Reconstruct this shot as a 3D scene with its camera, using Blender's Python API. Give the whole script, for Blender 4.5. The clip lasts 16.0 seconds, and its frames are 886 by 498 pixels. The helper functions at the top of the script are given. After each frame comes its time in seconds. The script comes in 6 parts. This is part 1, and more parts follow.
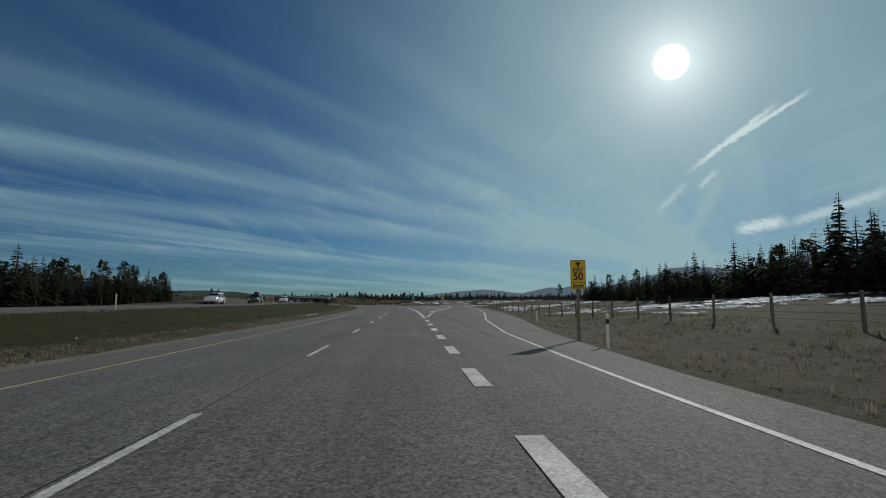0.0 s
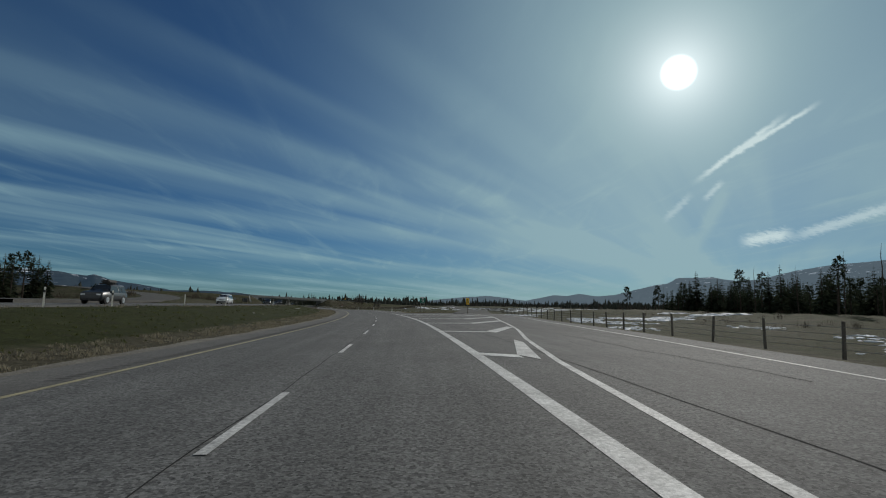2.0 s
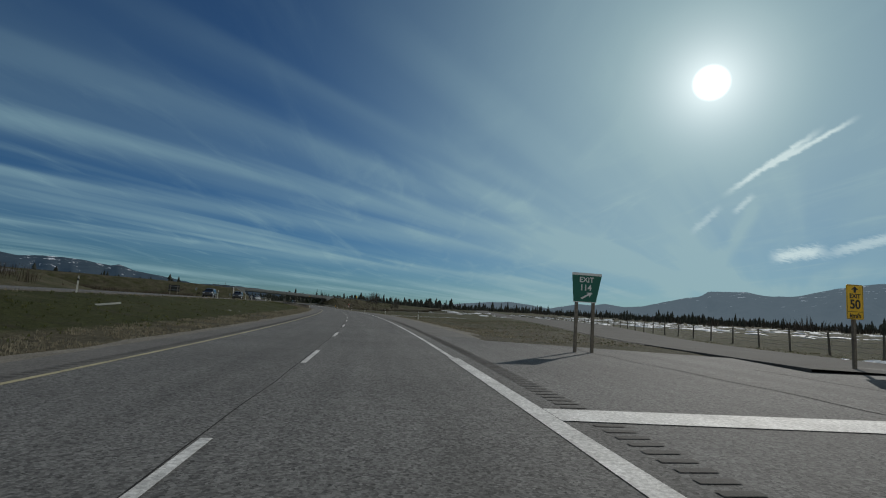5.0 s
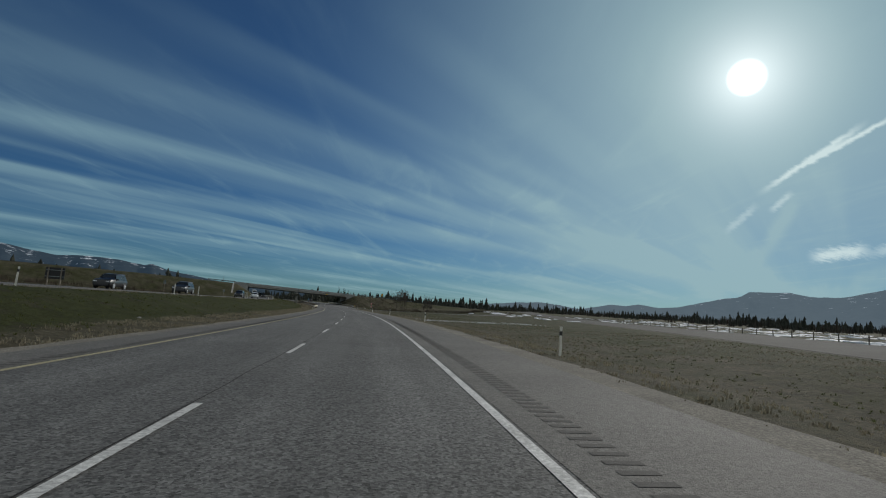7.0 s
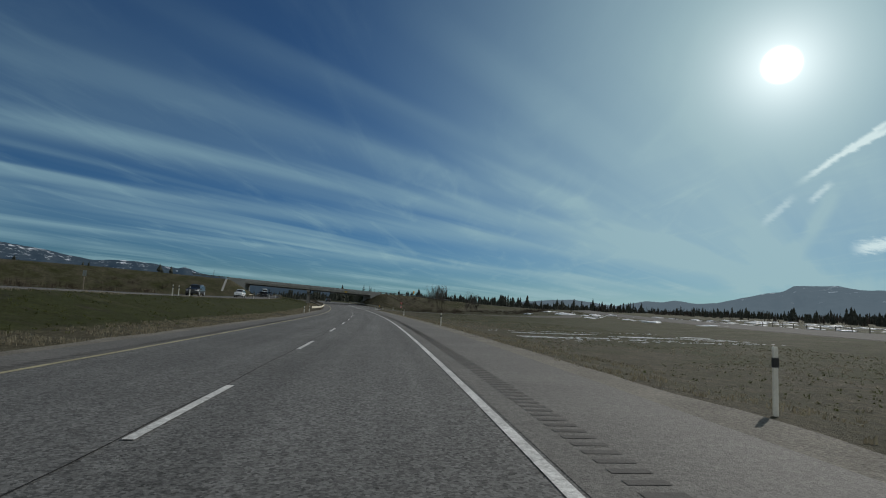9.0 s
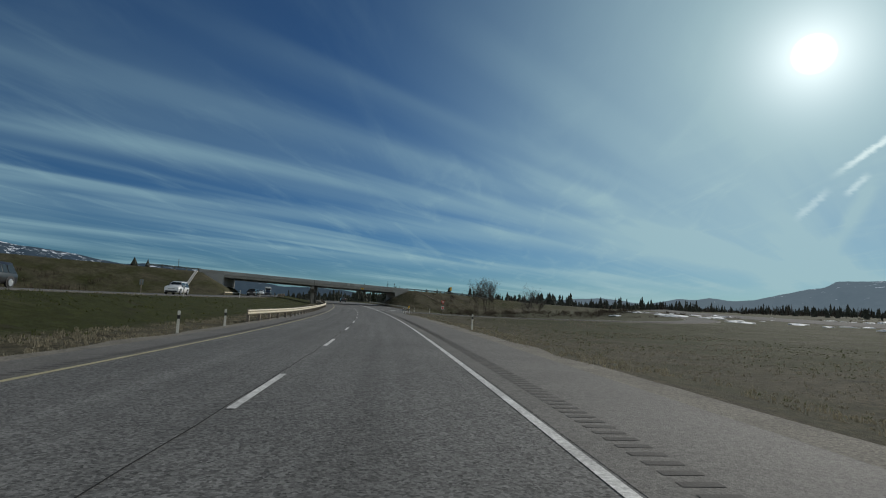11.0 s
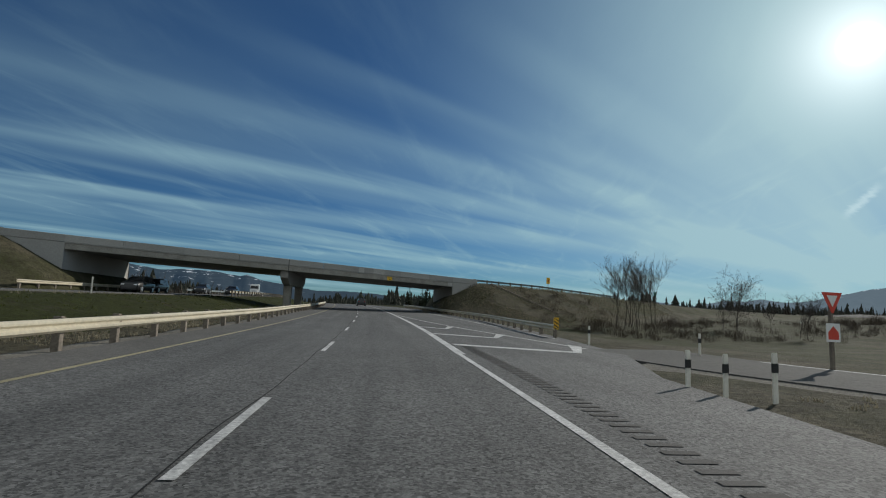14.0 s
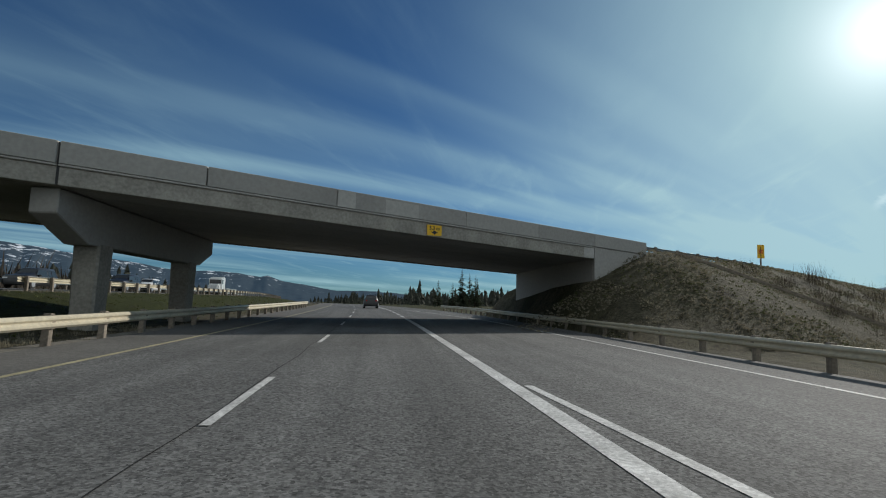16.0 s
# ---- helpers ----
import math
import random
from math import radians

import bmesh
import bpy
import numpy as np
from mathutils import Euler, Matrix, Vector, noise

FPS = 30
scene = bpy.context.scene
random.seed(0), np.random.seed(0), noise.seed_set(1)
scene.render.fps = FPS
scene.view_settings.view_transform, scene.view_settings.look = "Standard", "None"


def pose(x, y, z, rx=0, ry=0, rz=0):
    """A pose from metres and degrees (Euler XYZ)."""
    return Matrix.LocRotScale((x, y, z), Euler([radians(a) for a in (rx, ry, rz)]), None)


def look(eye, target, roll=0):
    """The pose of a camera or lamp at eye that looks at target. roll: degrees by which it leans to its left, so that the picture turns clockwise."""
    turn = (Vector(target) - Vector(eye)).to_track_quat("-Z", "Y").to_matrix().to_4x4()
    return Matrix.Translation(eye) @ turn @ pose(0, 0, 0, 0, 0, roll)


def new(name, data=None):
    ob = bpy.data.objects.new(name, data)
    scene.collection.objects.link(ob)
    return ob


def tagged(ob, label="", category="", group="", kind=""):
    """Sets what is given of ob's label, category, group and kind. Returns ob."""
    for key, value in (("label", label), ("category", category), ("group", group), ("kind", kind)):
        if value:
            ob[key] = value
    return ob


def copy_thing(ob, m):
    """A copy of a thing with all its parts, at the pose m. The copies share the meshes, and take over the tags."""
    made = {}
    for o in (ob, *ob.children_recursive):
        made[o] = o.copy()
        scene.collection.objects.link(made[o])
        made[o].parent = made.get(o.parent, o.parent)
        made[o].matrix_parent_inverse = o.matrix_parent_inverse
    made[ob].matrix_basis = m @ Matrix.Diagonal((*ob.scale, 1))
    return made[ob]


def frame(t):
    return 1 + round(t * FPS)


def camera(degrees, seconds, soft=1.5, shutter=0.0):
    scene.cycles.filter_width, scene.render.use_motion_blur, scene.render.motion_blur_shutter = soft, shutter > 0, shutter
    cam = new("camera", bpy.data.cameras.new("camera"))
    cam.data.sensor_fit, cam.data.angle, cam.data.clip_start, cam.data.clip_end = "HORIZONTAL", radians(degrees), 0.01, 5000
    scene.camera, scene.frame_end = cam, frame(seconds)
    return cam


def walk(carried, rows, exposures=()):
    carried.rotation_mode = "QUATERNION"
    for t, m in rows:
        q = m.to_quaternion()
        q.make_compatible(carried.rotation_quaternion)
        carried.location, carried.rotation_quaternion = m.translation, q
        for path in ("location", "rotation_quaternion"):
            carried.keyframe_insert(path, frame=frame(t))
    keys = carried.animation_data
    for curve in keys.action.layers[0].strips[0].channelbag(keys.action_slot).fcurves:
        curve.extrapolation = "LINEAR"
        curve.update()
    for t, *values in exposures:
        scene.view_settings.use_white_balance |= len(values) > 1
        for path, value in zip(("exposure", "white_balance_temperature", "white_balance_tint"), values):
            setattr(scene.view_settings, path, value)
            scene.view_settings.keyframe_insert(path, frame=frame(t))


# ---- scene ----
# ---------------------------------------------------------------- camera
cam = camera(80.0, 16.0, soft=1.1)
ROWS = [
    (0, 0.00, 0.00, 1.338, 95.87, -0.03, -0.06),
    (0.5, -0.98, 12.56, 1.338, 96.03, -0.32, 0.11),
    (1, -1.93, 25.13, 1.366, 96.19, -0.60, 0.16),
    (1.5, -2.89, 37.69, 1.425, 96.34, -0.91, 0.18),
    (2, -3.90, 50.25, 1.493, 96.47, -1.29, 0.22),
    (2.5, -4.99, 62.80, 1.548, 96.58, -1.71, 0.32),
    (3, -6.18, 75.35, 1.590, 96.67, -2.16, 0.52),
    (3.5, -7.49, 87.88, 1.628, 96.74, -2.61, 0.82),
    (4, -8.93, 100.39, 1.664, 96.78, -3.03, 1.24),
    (4.5, -10.54, 112.89, 1.699, 96.80, -3.39, 1.75),
    (5, -12.30, 125.37, 1.731, 96.80, -3.68, 2.36),
    (5.5, -14.24, 137.82, 1.764, 96.78, -3.88, 3.04),
    (6, -16.36, 150.24, 1.801, 96.73, -3.98, 3.77),
    (6.5, -18.65, 162.63, 1.839, 96.67, -3.99, 4.55),
    (7, -21.13, 174.98, 1.869, 96.61, -3.92, 5.34),
    (7.5, -23.77, 187.30, 1.884, 96.53, -3.78, 6.14),
    (8, -26.60, 199.58, 1.890, 96.45, -3.60, 6.94),
    (8.5, -29.59, 211.82, 1.883, 96.38, -3.40, 7.71),
    (9, -32.73, 224.02, 1.860, 96.31, -3.19, 8.45),
    (9.5, -36.04, 236.18, 1.821, 96.26, -3.01, 9.17),
    (10, -39.49, 248.30, 1.772, 96.21, -2.85, 9.85),
    (10.5, -43.07, 260.38, 1.721, 96.19, -2.73, 10.50),
    (11, -46.79, 272.42, 1.655, 96.18, -2.66, 11.13),
    (11.5, -50.63, 284.42, 1.592, 96.19, -2.62, 11.74),
    (12, -54.59, 296.38, 1.555, 96.22, -2.60, 12.34),
    (12.5, -58.66, 308.30, 1.549, 96.26, -2.58, 12.94),
    (13, -62.84, 320.19, 1.562, 96.31, -2.54, 13.53),
    (13.5, -67.13, 332.04, 1.591, 96.36, -2.47, 14.13),
    (14, -71.53, 343.84, 1.635, 96.40, -2.34, 14.73),
    (14.5, -76.03, 355.61, 1.694, 96.42, -2.15, 15.32),
    (15, -80.66, 367.33, 1.768, 96.40, -1.94, 15.89),
    (15.5, -85.41, 379.00, 1.857, 96.33, -1.74, 16.41),
    (16, -90.31, 390.61, 1.961, 96.17, -1.68, 16.86),
]
walk(cam, [(t, pose(x, y, z, rx, ry, rz)) for t, x, y, z, rx, ry, rz in ROWS],
     exposures=[(0, -0.10), (4, -0.08), (8, 0.02), (10, 0.12), (12.5, 0.22), (14.5, 0.34), (16, 0.44)])

# ---------------------------------------------------------------- daylight
SUN_AZ, SUN_EL = -24.3, 23.4      # degrees left of the y axis, and above the horizon
sun_way = Vector((-math.sin(radians(SUN_AZ)) * math.cos(radians(SUN_EL)),
                  math.cos(radians(SUN_AZ)) * math.cos(radians(SUN_EL)), math.sin(radians(SUN_EL))))
# the way from which the shadows fall: a little higher and further round than the glare behind the thin cloud
LIGHT_AZ, LIGHT_EL = -29.0, 25.5
light_way = Vector((-math.sin(radians(LIGHT_AZ)) * math.cos(radians(LIGHT_EL)),
                    math.cos(radians(LIGHT_AZ)) * math.cos(radians(LIGHT_EL)), math.sin(radians(LIGHT_EL))))
sun_lamp = bpy.data.lights.new("sun", "SUN")
sun_lamp.energy, sun_lamp.angle, sun_lamp.color = 2.7, radians(0.53), (1.0, 0.95, 0.87)
sun_ob = new("sun", sun_lamp)
sun_ob.rotation_euler = look((0, 0, 0), -light_way).to_euler()


def build_world():
    """A clear spring sky with thin, drawn-out cirrus and a bright aureole about the sun."""
    w = bpy.data.worlds.new("sky")
    w.use_nodes = True
    scene.world = w
    nt = w.node_tree
    nt.nodes.clear()
    N, L = nt.nodes.new, nt.links.new

    def math_node(op, a, b=None, c=None, clamp=False):
        n = N("ShaderNodeMath")
        n.operation, n.use_clamp = op, clamp
        for i, v in enumerate((a, b, c)):
            if v is None:
                continue
            if isinstance(v, (int, float)):
                n.inputs[i].default_value = v
            else:
                L(v, n.inputs[i])
        return n.outputs[0]

    def ramp(v, lo, hi, smooth=True):
        n = N("ShaderNodeMapRange")
        n.interpolation_type = "SMOOTHSTEP" if smooth else "LINEAR"
        n.inputs[1].default_value, n.inputs[2].default_value = lo, hi
        L(v, n.inputs[0])
        return n.outputs[0]

    tc = N("ShaderNodeTexCoord").outputs["Generated"]
    sky = N("ShaderNodeTexSky")
    sky.sky_type, sky.sun_disc = "NISHITA", False
    sky.sun_elevation = radians(SUN_EL)
    sky.sun_rotation = radians(-SUN_AZ)
    sky.altitude, sky.air_density, sky.dust_density, sky.ozone_density = 900, 1.0, 0.4, 2.0
    skyc = N("ShaderNodeMixRGB")
    skyc.blend_type, skyc.inputs[0].default_value = "MULTIPLY", 1.0
    L(sky.outputs[0], skyc.inputs[1])
    skyc.inputs[2].default_value = (SKY_GAIN[0], SKY_GAIN[1], SKY_GAIN[2], 1)

    # clouds lie on a flat sheet high up: way / height
    sep = N("ShaderNodeSeparateXYZ")
    L(tc, sep.inputs[0])
    up = math_node("MAXIMUM", math_node("ADD", sep.outputs[2], 0.035), 0.015)
    px, py = math_node("DIVIDE", sep.outputs[0], up), math_node("DIVIDE", sep.outputs[1], up)
    comb = N("ShaderNodeCombineXYZ")
    L(px, comb.inputs[0]), L(py, comb.inputs[1])

    def streaks(turn, long, wide, detail, rough, dist, off):
        """Noise drawn out along a direction, turn degrees left of the y axis."""
        m = N("ShaderNodeMapping")
        m.vector_type = "TEXTURE"
        m.inputs["Rotation"].default_value = (0, 0, radians(90 + turn))
        m.inputs["Scale"].default_value = (long, wide, 1)
        m.inputs["Location"].default_value = off
        L(comb.outputs[0], m.inputs[0])
        n = N("ShaderNodeTexNoise")
        n.inputs["Scale"].default_value, n.inputs["Detail"].default_value = 1.0, detail
        n.inputs["Roughness"].default_value, n.inputs["Distortion"].default_value = rough, dist
        L(m.outputs[0], n.inputs["Vector"])
        return n.outputs["Fac"]

    a = streaks(CLOUD_TURN, 10.0, 2.0, 4, 0.48, 0.35, (0.3, 0.1, 0))
    b = streaks(CLOUD_TURN - 4, 8.0, 0.55, 4, 0.5, 0.25, (5.3, 2.1, 0))
    c = streaks(CLOUD_TURN + 60, 5.0, 3.0, 2, 0.5, 0.2, (1.3, 7.7, 0))
    d = streaks(CLOUD_TURN + 30, 1.6, 0.40, 7, 0.62, 0.6, (9.1, 3.4, 0))
    veil = math_node("MULTIPLY", ramp(a, 0.43, 0.66), ramp(c, 0.22, 0.56))
    fine = math_node("MULTIPLY", ramp(b, 0.46, 0.66), ramp(c, 0.30, 0.65))
    wisp = math_node("MULTIPLY", ramp(d, 0.48, 0.80), 0.34)
    cover = math_node("ADD", math_node("ADD", math_node("MULTIPLY", veil, 0.70), math_node("MULTIPLY", fine, 0.26)), wisp, clamp=True)
    low = ramp(sep.outputs[2], 0.42, 0.05)
    cover = math_node("MULTIPLY", cover, math_node("ADD", 0.20, math_node("MULTIPLY", low, 0.80)))
    # unseen veil added behind the view to lift the shaded faces
    rear = ramp(sep.outputs[1], 0.30, -0.6)
    cover = math_node("ADD", cover, math_node("MULTIPLY", rear, REAR_FILL), clamp=True)

    # sharp-edged trails: (way to one end, way to the other, half width, strength)
    ragged = streaks(-50, 0.16, 0.05, 6, 0.65, 0.4, (0, 0, 0))
    trails = None
    for (az0, el0), (az1, el1), half, power in TRAILS:
        p, q = (Vector((-math.sin(radians(z)) * math.cos(radians(e)), math.cos(radians(z)) * math.cos(radians(e)), math.sin(radians(e)))) for z, e in ((az0, el0), (az1, el1)))
        nrm = p.cross(q).normalized()
        mid, along = ((p + q) / 2).normalized(), (q - p).normalized()

        def dotted(v):
            n = N("ShaderNodeVectorMath")
            n.operation = "DOT_PRODUCT"
            L(tc, n.inputs[0])
            n.inputs[1].default_value = v
            return n.outputs["Value"]

        off_line = math_node("ADD", dotted(nrm), math_node("MULTIPLY", math_node("SUBTRACT", ragged, 0.5), half * 2.2))
        k = (q - p).length / 2
        mask = math_node("MULTIPLY", ramp(math_node("ABSOLUTE", off_line), half * 1.3, 0.0), ramp(math_node("ABSOLUTE", dotted(along)), k * 1.15, k * 0.45))
        mask = math_node("MULTIPLY", math_node("MULTIPLY", mask, ramp(dotted(mid), 0.85, 0.92)), power)
        trails = mask if trails is None else math_node("ADD", trails, mask, clamp=True)

    # long soft bands that run together towards the horizon: (way, way, half width, strength)
    for (az0, el0), (az1, el1), half, power in BANDS:
        p, q = (Vector((-math.sin(radians(z)) * math.cos(radians(e)), math.cos(radians(z)) * math.cos(radians(e)), math.sin(radians(e)))) for z, e in ((az0, el0), (az1, el1)))
        nrm, along, mid = p.cross(q).normalized(), (q - p).normalized(), ((p + q) / 2).normalized()

        def dot_with(v):
            n = N("ShaderNodeVectorMath")
            n.operation = "DOT_PRODUCT"
            L(tc, n.inputs[0])
            n.inputs[1].default_value = v
            return n.outputs["Value"]

        k = (q - p).length / 2
        off_line = math_node("ADD", dot_with(nrm), math_node("MULTIPLY", math_node("SUBTRACT", math_node("ADD", a, b), 1.0), half * 2.4))
        mask = math_node("MULTIPLY", ramp(math_node("ABSOLUTE", off_line), half, 0.0), ramp(math_node("ABSOLUTE", dot_with(along)), k * 1.5, k * 0.75))
        mask = math_node("MULTIPLY", math_node("MULTIPLY", mask, ramp(dot_with(mid), 0.3, 0.6)), power)
        cover = math_node("ADD", cover, math_node("MULTIPLY", mask, math_node("ADD", 0.45, b)), clamp=True)

    # aureole: brightness by the angle from the sun
    dot = N("ShaderNodeVectorMath")
    dot.operation = "DOT_PRODUCT"
    L(tc, dot.inputs[0])
    dot.inputs[1].default_value = sun_way
    ang = math_node("ARCCOSINE", math_node("MINIMUM", dot.outputs["Value"], 1.0))
    wide = math_node("POWER", math_node("MAXIMUM", math_node("SUBTRACT", 1.0, math_node("DIVIDE", ang, 0.80)), 0.0), 1.7)
    near = math_node("POWER", math_node("MAXIMUM", math_node("SUBTRACT", 1.0, math_node("DIVIDE", ang, 0.20)), 0.0), 3.0)
    disc = ramp(ang, 0.031, 0.006)

    thin = math_node("ADD", cover, math_node("MULTIPLY", wide, 1.30), clamp=True)
    mix = N("ShaderNodeMixRGB")
    L(math_node("MULTIPLY", thin, 0.85), mix.inputs[0])
    L(skyc.outputs[0], mix.inputs[1])
    lit = N("ShaderNodeMixRGB")
    lit.inputs[1].default_value, lit.inputs[2].default_value = (*CLOUD_FAR, 1), (*CLOUD_SUN, 1)
    L(wide, lit.inputs[0])
    L(lit.outputs[0], mix.inputs[2])
    # the added rear veil is white, for a neutral fill on shaded faces
    white = N("ShaderNodeMixRGB")
    L(math_node("MULTIPLY", rear, 0.75), white.inputs[0]), L(mix.outputs[0], white.inputs[1])
    white.inputs[2].default_value = (*REAR_FILL_TINT, 1)
    mix = white
    trail = N("ShaderNodeMixRGB")
    L(trails, trail.inputs[0]), L(mix.outputs[0], trail.inputs[1])
    trail.inputs[2].default_value = (*CLOUD_TRAIL, 1)
    mix = trail
    glow = N("ShaderNodeMixRGB")
    glow.blend_type, glow.inputs[0].default_value = "ADD", 1.0
    L(mix.outputs[0], glow.inputs[1])
    g = N("ShaderNodeCombineXYZ")
    core = math_node("ADD", math_node("MULTIPLY", near, 12.0), math_node("MULTIPLY", disc, 60.0))
    for i, k in enumerate((1.0, 1.0, 0.97)):
        L(math_node("MULTIPLY", core, k), g.inputs[i])
    L(g.outputs[0], glow.inputs[2])
    bg = N("ShaderNodeBackground")
    bg.inputs[1].default_value = SKY_STRENGTH
    L(glow.outputs[0], bg.inputs[0])
    L(bg.outputs[0], N("ShaderNodeOutputWorld").inputs[0])


SKY_STRENGTH = 0.06
SKY_GAIN = (0.235, 0.44, 0.64)
CLOUD_FAR, CLOUD_SUN = (4.2, 6.7, 7.4), (6.7, 9.2, 9.5)
CLOUD_TRAIL = (10.0, 12.2, 12.4)
REAR_FILL_TINT = (7.0, 7.3, 7.4)
CLOUD_TURN = -28
REAR_FILL = 0.6
TRAILS = [((-25.6, 13.0), (-33.3, 18.1), 0.0055, 1.0), ((-28.6, 14.9), (-35.9, 18.7), 0.0045, 1.0), ((-22.5, 9.2), (-25.2, 11.8), 0.007, 0.35),
          ((-26.2, 11.1), (-28.0, 12.8), 0.006, 0.5), ((-29.2, 6.9), (-33.5, 7.6), 0.011, 0.9), ((-33.0, 7.0), (-41.5, 9.6), 0.009, 0.55)]
BANDS = [((56, 9.0), (-24.6, 4.4), 0.024, 0.42), ((56, 13.4), (-24.0, 4.8), 0.028, 0.40), ((52, 5.2), (-12.0, 3.4), 0.014, 0.35), ((56, 19.0), (-22.0, 6.0), 0.040, 0.16),
         ((30, 24.0), (-23.0, 7.0), 0.040, 0.12), ((8, 28.0), (-24.0, 7.0), 0.045, 0.10), ((-24.0, 4.5), (-27.6, 11.5), 0.018, 0.30)]
build_world()

# ---------------------------------------------------------------- materials
def material(name, base, rough=0.8, metal=0.0, vary=0.25, scale=2.0, fine=40.0, bump=0.2, bump_scale=60.0, tint=None, spec=0.5,
             speckle=0.0, per_object=0.0, coat=0.0, glow=0.0):
    """A surface with variation at two scales: base colour, mottled by large stains and a fine grain, with relief.
    tint: the colour of the lighter mottling; speckle: strength of small light grains; per_object: brightness spread from thing to thing."""
    m = bpy.data.materials.new(name)
    m.use_nodes = True
    nt = m.node_tree
    N, L = nt.nodes.new, nt.links.new
    b = nt.nodes["Principled BSDF"]
    tc = N("ShaderNodeTexCoord").outputs["Object"]

    def noise_tex(sc, detail):
        n = N("ShaderNodeTexNoise")
        n.inputs["Scale"].default_value, n.inputs["Detail"].default_value = sc, detail
        L(tc, n.inputs["Vector"])
        return n.outputs["Fac"]

    add = N("ShaderNodeMath")
    add.operation = "ADD"
    L(noise_tex(scale, 6), add.inputs[0]), L(noise_tex(fine, 4), add.inputs[1])
    mr = N("ShaderNodeMapRange")
    mr.inputs[1].default_value, mr.inputs[2].default_value = 0.72, 1.28
    L(add.outputs[0], mr.inputs[0])
    mix = N("ShaderNodeMixRGB")
    L(mr.outputs[0], mix.inputs[0])
    lo = [c * (1 - vary) for c in base]
    hi = [min(1, c * (1 + vary)) for c in (tint or base)]
    mix.inputs[1].default_value, mix.inputs[2].default_value = (*lo, 1), (*hi, 1)
    col = mix.outputs[0]
    if speckle:
        v = N("ShaderNodeTexVoronoi")
        v.inputs["Scale"].default_value = 32.0
        L(tc, v.inputs["Vector"])
        sp = N("ShaderNodeMapRange")
        sp.inputs[1].default_value, sp.inputs[2].default_value = 0.0, 1.0
        sp.inputs[3].default_value, sp.inputs[4].default_value = 1.0 - speckle, 1.0 + speckle
        gray = N("ShaderNodeRGBToBW")
        L(v.outputs["Color"], gray.inputs[0]), L(gray.outputs[0], sp.inputs[0])
        mul = N("ShaderNodeMixRGB")
        mul.blend_type, mul.inputs[0].default_value = "MULTIPLY", 1.0
        L(col, mul.inputs[1]), L(sp.outputs[0], mul.inputs[2])
        col = mul.outputs[0]
    if per_object:
        info, pr = N("ShaderNodeObjectInfo"), N("ShaderNodeMapRange")
        pr.inputs[3].default_value, pr.inputs[4].default_value = 1 - per_object, 1 + per_object
        L(info.outputs["Random"], pr.inputs[0])
        mul = N("ShaderNodeMixRGB")
        mul.blend_type, mul.inputs[0].default_value = "MULTIPLY", 1.0
        L(col, mul.inputs[1]), L(pr.outputs[0], mul.inputs[2])
        col = mul.outputs[0]
    L(col, b.inputs["Base Color"])
    b.inputs["Roughness"].default_value, b.inputs["Metallic"].default_value = rough, metal
    b.inputs["Specular IOR Level"].default_value = spec
    b.inputs["Coat Weight"].default_value = coat
    if glow:
        L(col, b.inputs["Emission Color"])
        b.inputs["Emission Strength"].default_value = glow
    if bump:
        bp = N("ShaderNodeBump")
        bp.inputs["Strength"].default_value, bp.inputs["Distance"].default_value = bump, 0.02
        L(noise_tex(bump_scale, 5), bp.inputs["Height"])
        L(bp.outputs[0], b.inputs["Normal"])
    return m


ASPHALT = material("asphalt", (0.104, 0.104, 0.101), 0.88, vary=0.16, scale=0.3, fine=6, bump=0.5, bump_scale=30, speckle=0.7, spec=0.22)


def worn_lanes(m):
    """Wear drawn out along the lane: the lane map holds (offset, distance) in metres."""
    nt = m.node_tree
    N, L = nt.nodes.new, nt.links.new
    b = nt.nodes["Principled BSDF"]
    uv, mp, n = N("ShaderNodeUVMap"), N("ShaderNodeMapping"), N("ShaderNodeTexNoise")
    uv.uv_map = "lane"
    mp.inputs["Scale"].default_value = (1.15, 0.03, 1)
    n.inputs["Scale"].default_value, n.inputs["Detail"].default_value, n.inputs["Roughness"].default_value = 1.0, 5, 0.6
    L(uv.outputs[0], mp.inputs[0]), L(mp.outputs[0], n.inputs["Vector"])
    r, mul = N("ShaderNodeMapRange"), N("ShaderNodeMixRGB")
    r.inputs[1].default_value, r.inputs[2].default_value, r.inputs[3].default_value, r.inputs[4].default_value = 0.3, 0.7, 0.80, 1.22
    L(n.outputs["Fac"], r.inputs[0])
    mul.blend_type, mul.inputs[0].default_value = "MULTIPLY", 1.0
    L(b.inputs["Base Color"].links[0].from_socket, mul.inputs[1]), L(r.outputs[0], mul.inputs[2])
    L(mul.outputs[0], b.inputs["Base Color"])


worn_lanes(ASPHALT)
SHOULDER = material("shoulder_asphalt", (0.112, 0.108, 0.100), 0.85, vary=0.18, scale=0.4, fine=7, bump=0.5, bump_scale=45, speckle=0.35, spec=0.25)
RAMP_ASPHALT = material("ramp_asphalt", (0.10, 0.098, 0.092), 0.95, vary=0.18, scale=0.3, fine=6, bump=0.3, bump_scale=30, speckle=0.3, spec=0.08)
TAR = material("tar_seal", (0.03, 0.03, 0.03), 0.95, vary=0.3, scale=2, fine=20, bump=0.2, spec=0.05)
RUMBLE = material("rumble_groove", (0.075, 0.072, 0.068), 0.9, vary=0.2, scale=2, fine=20, bump=0.3, spec=0.2)
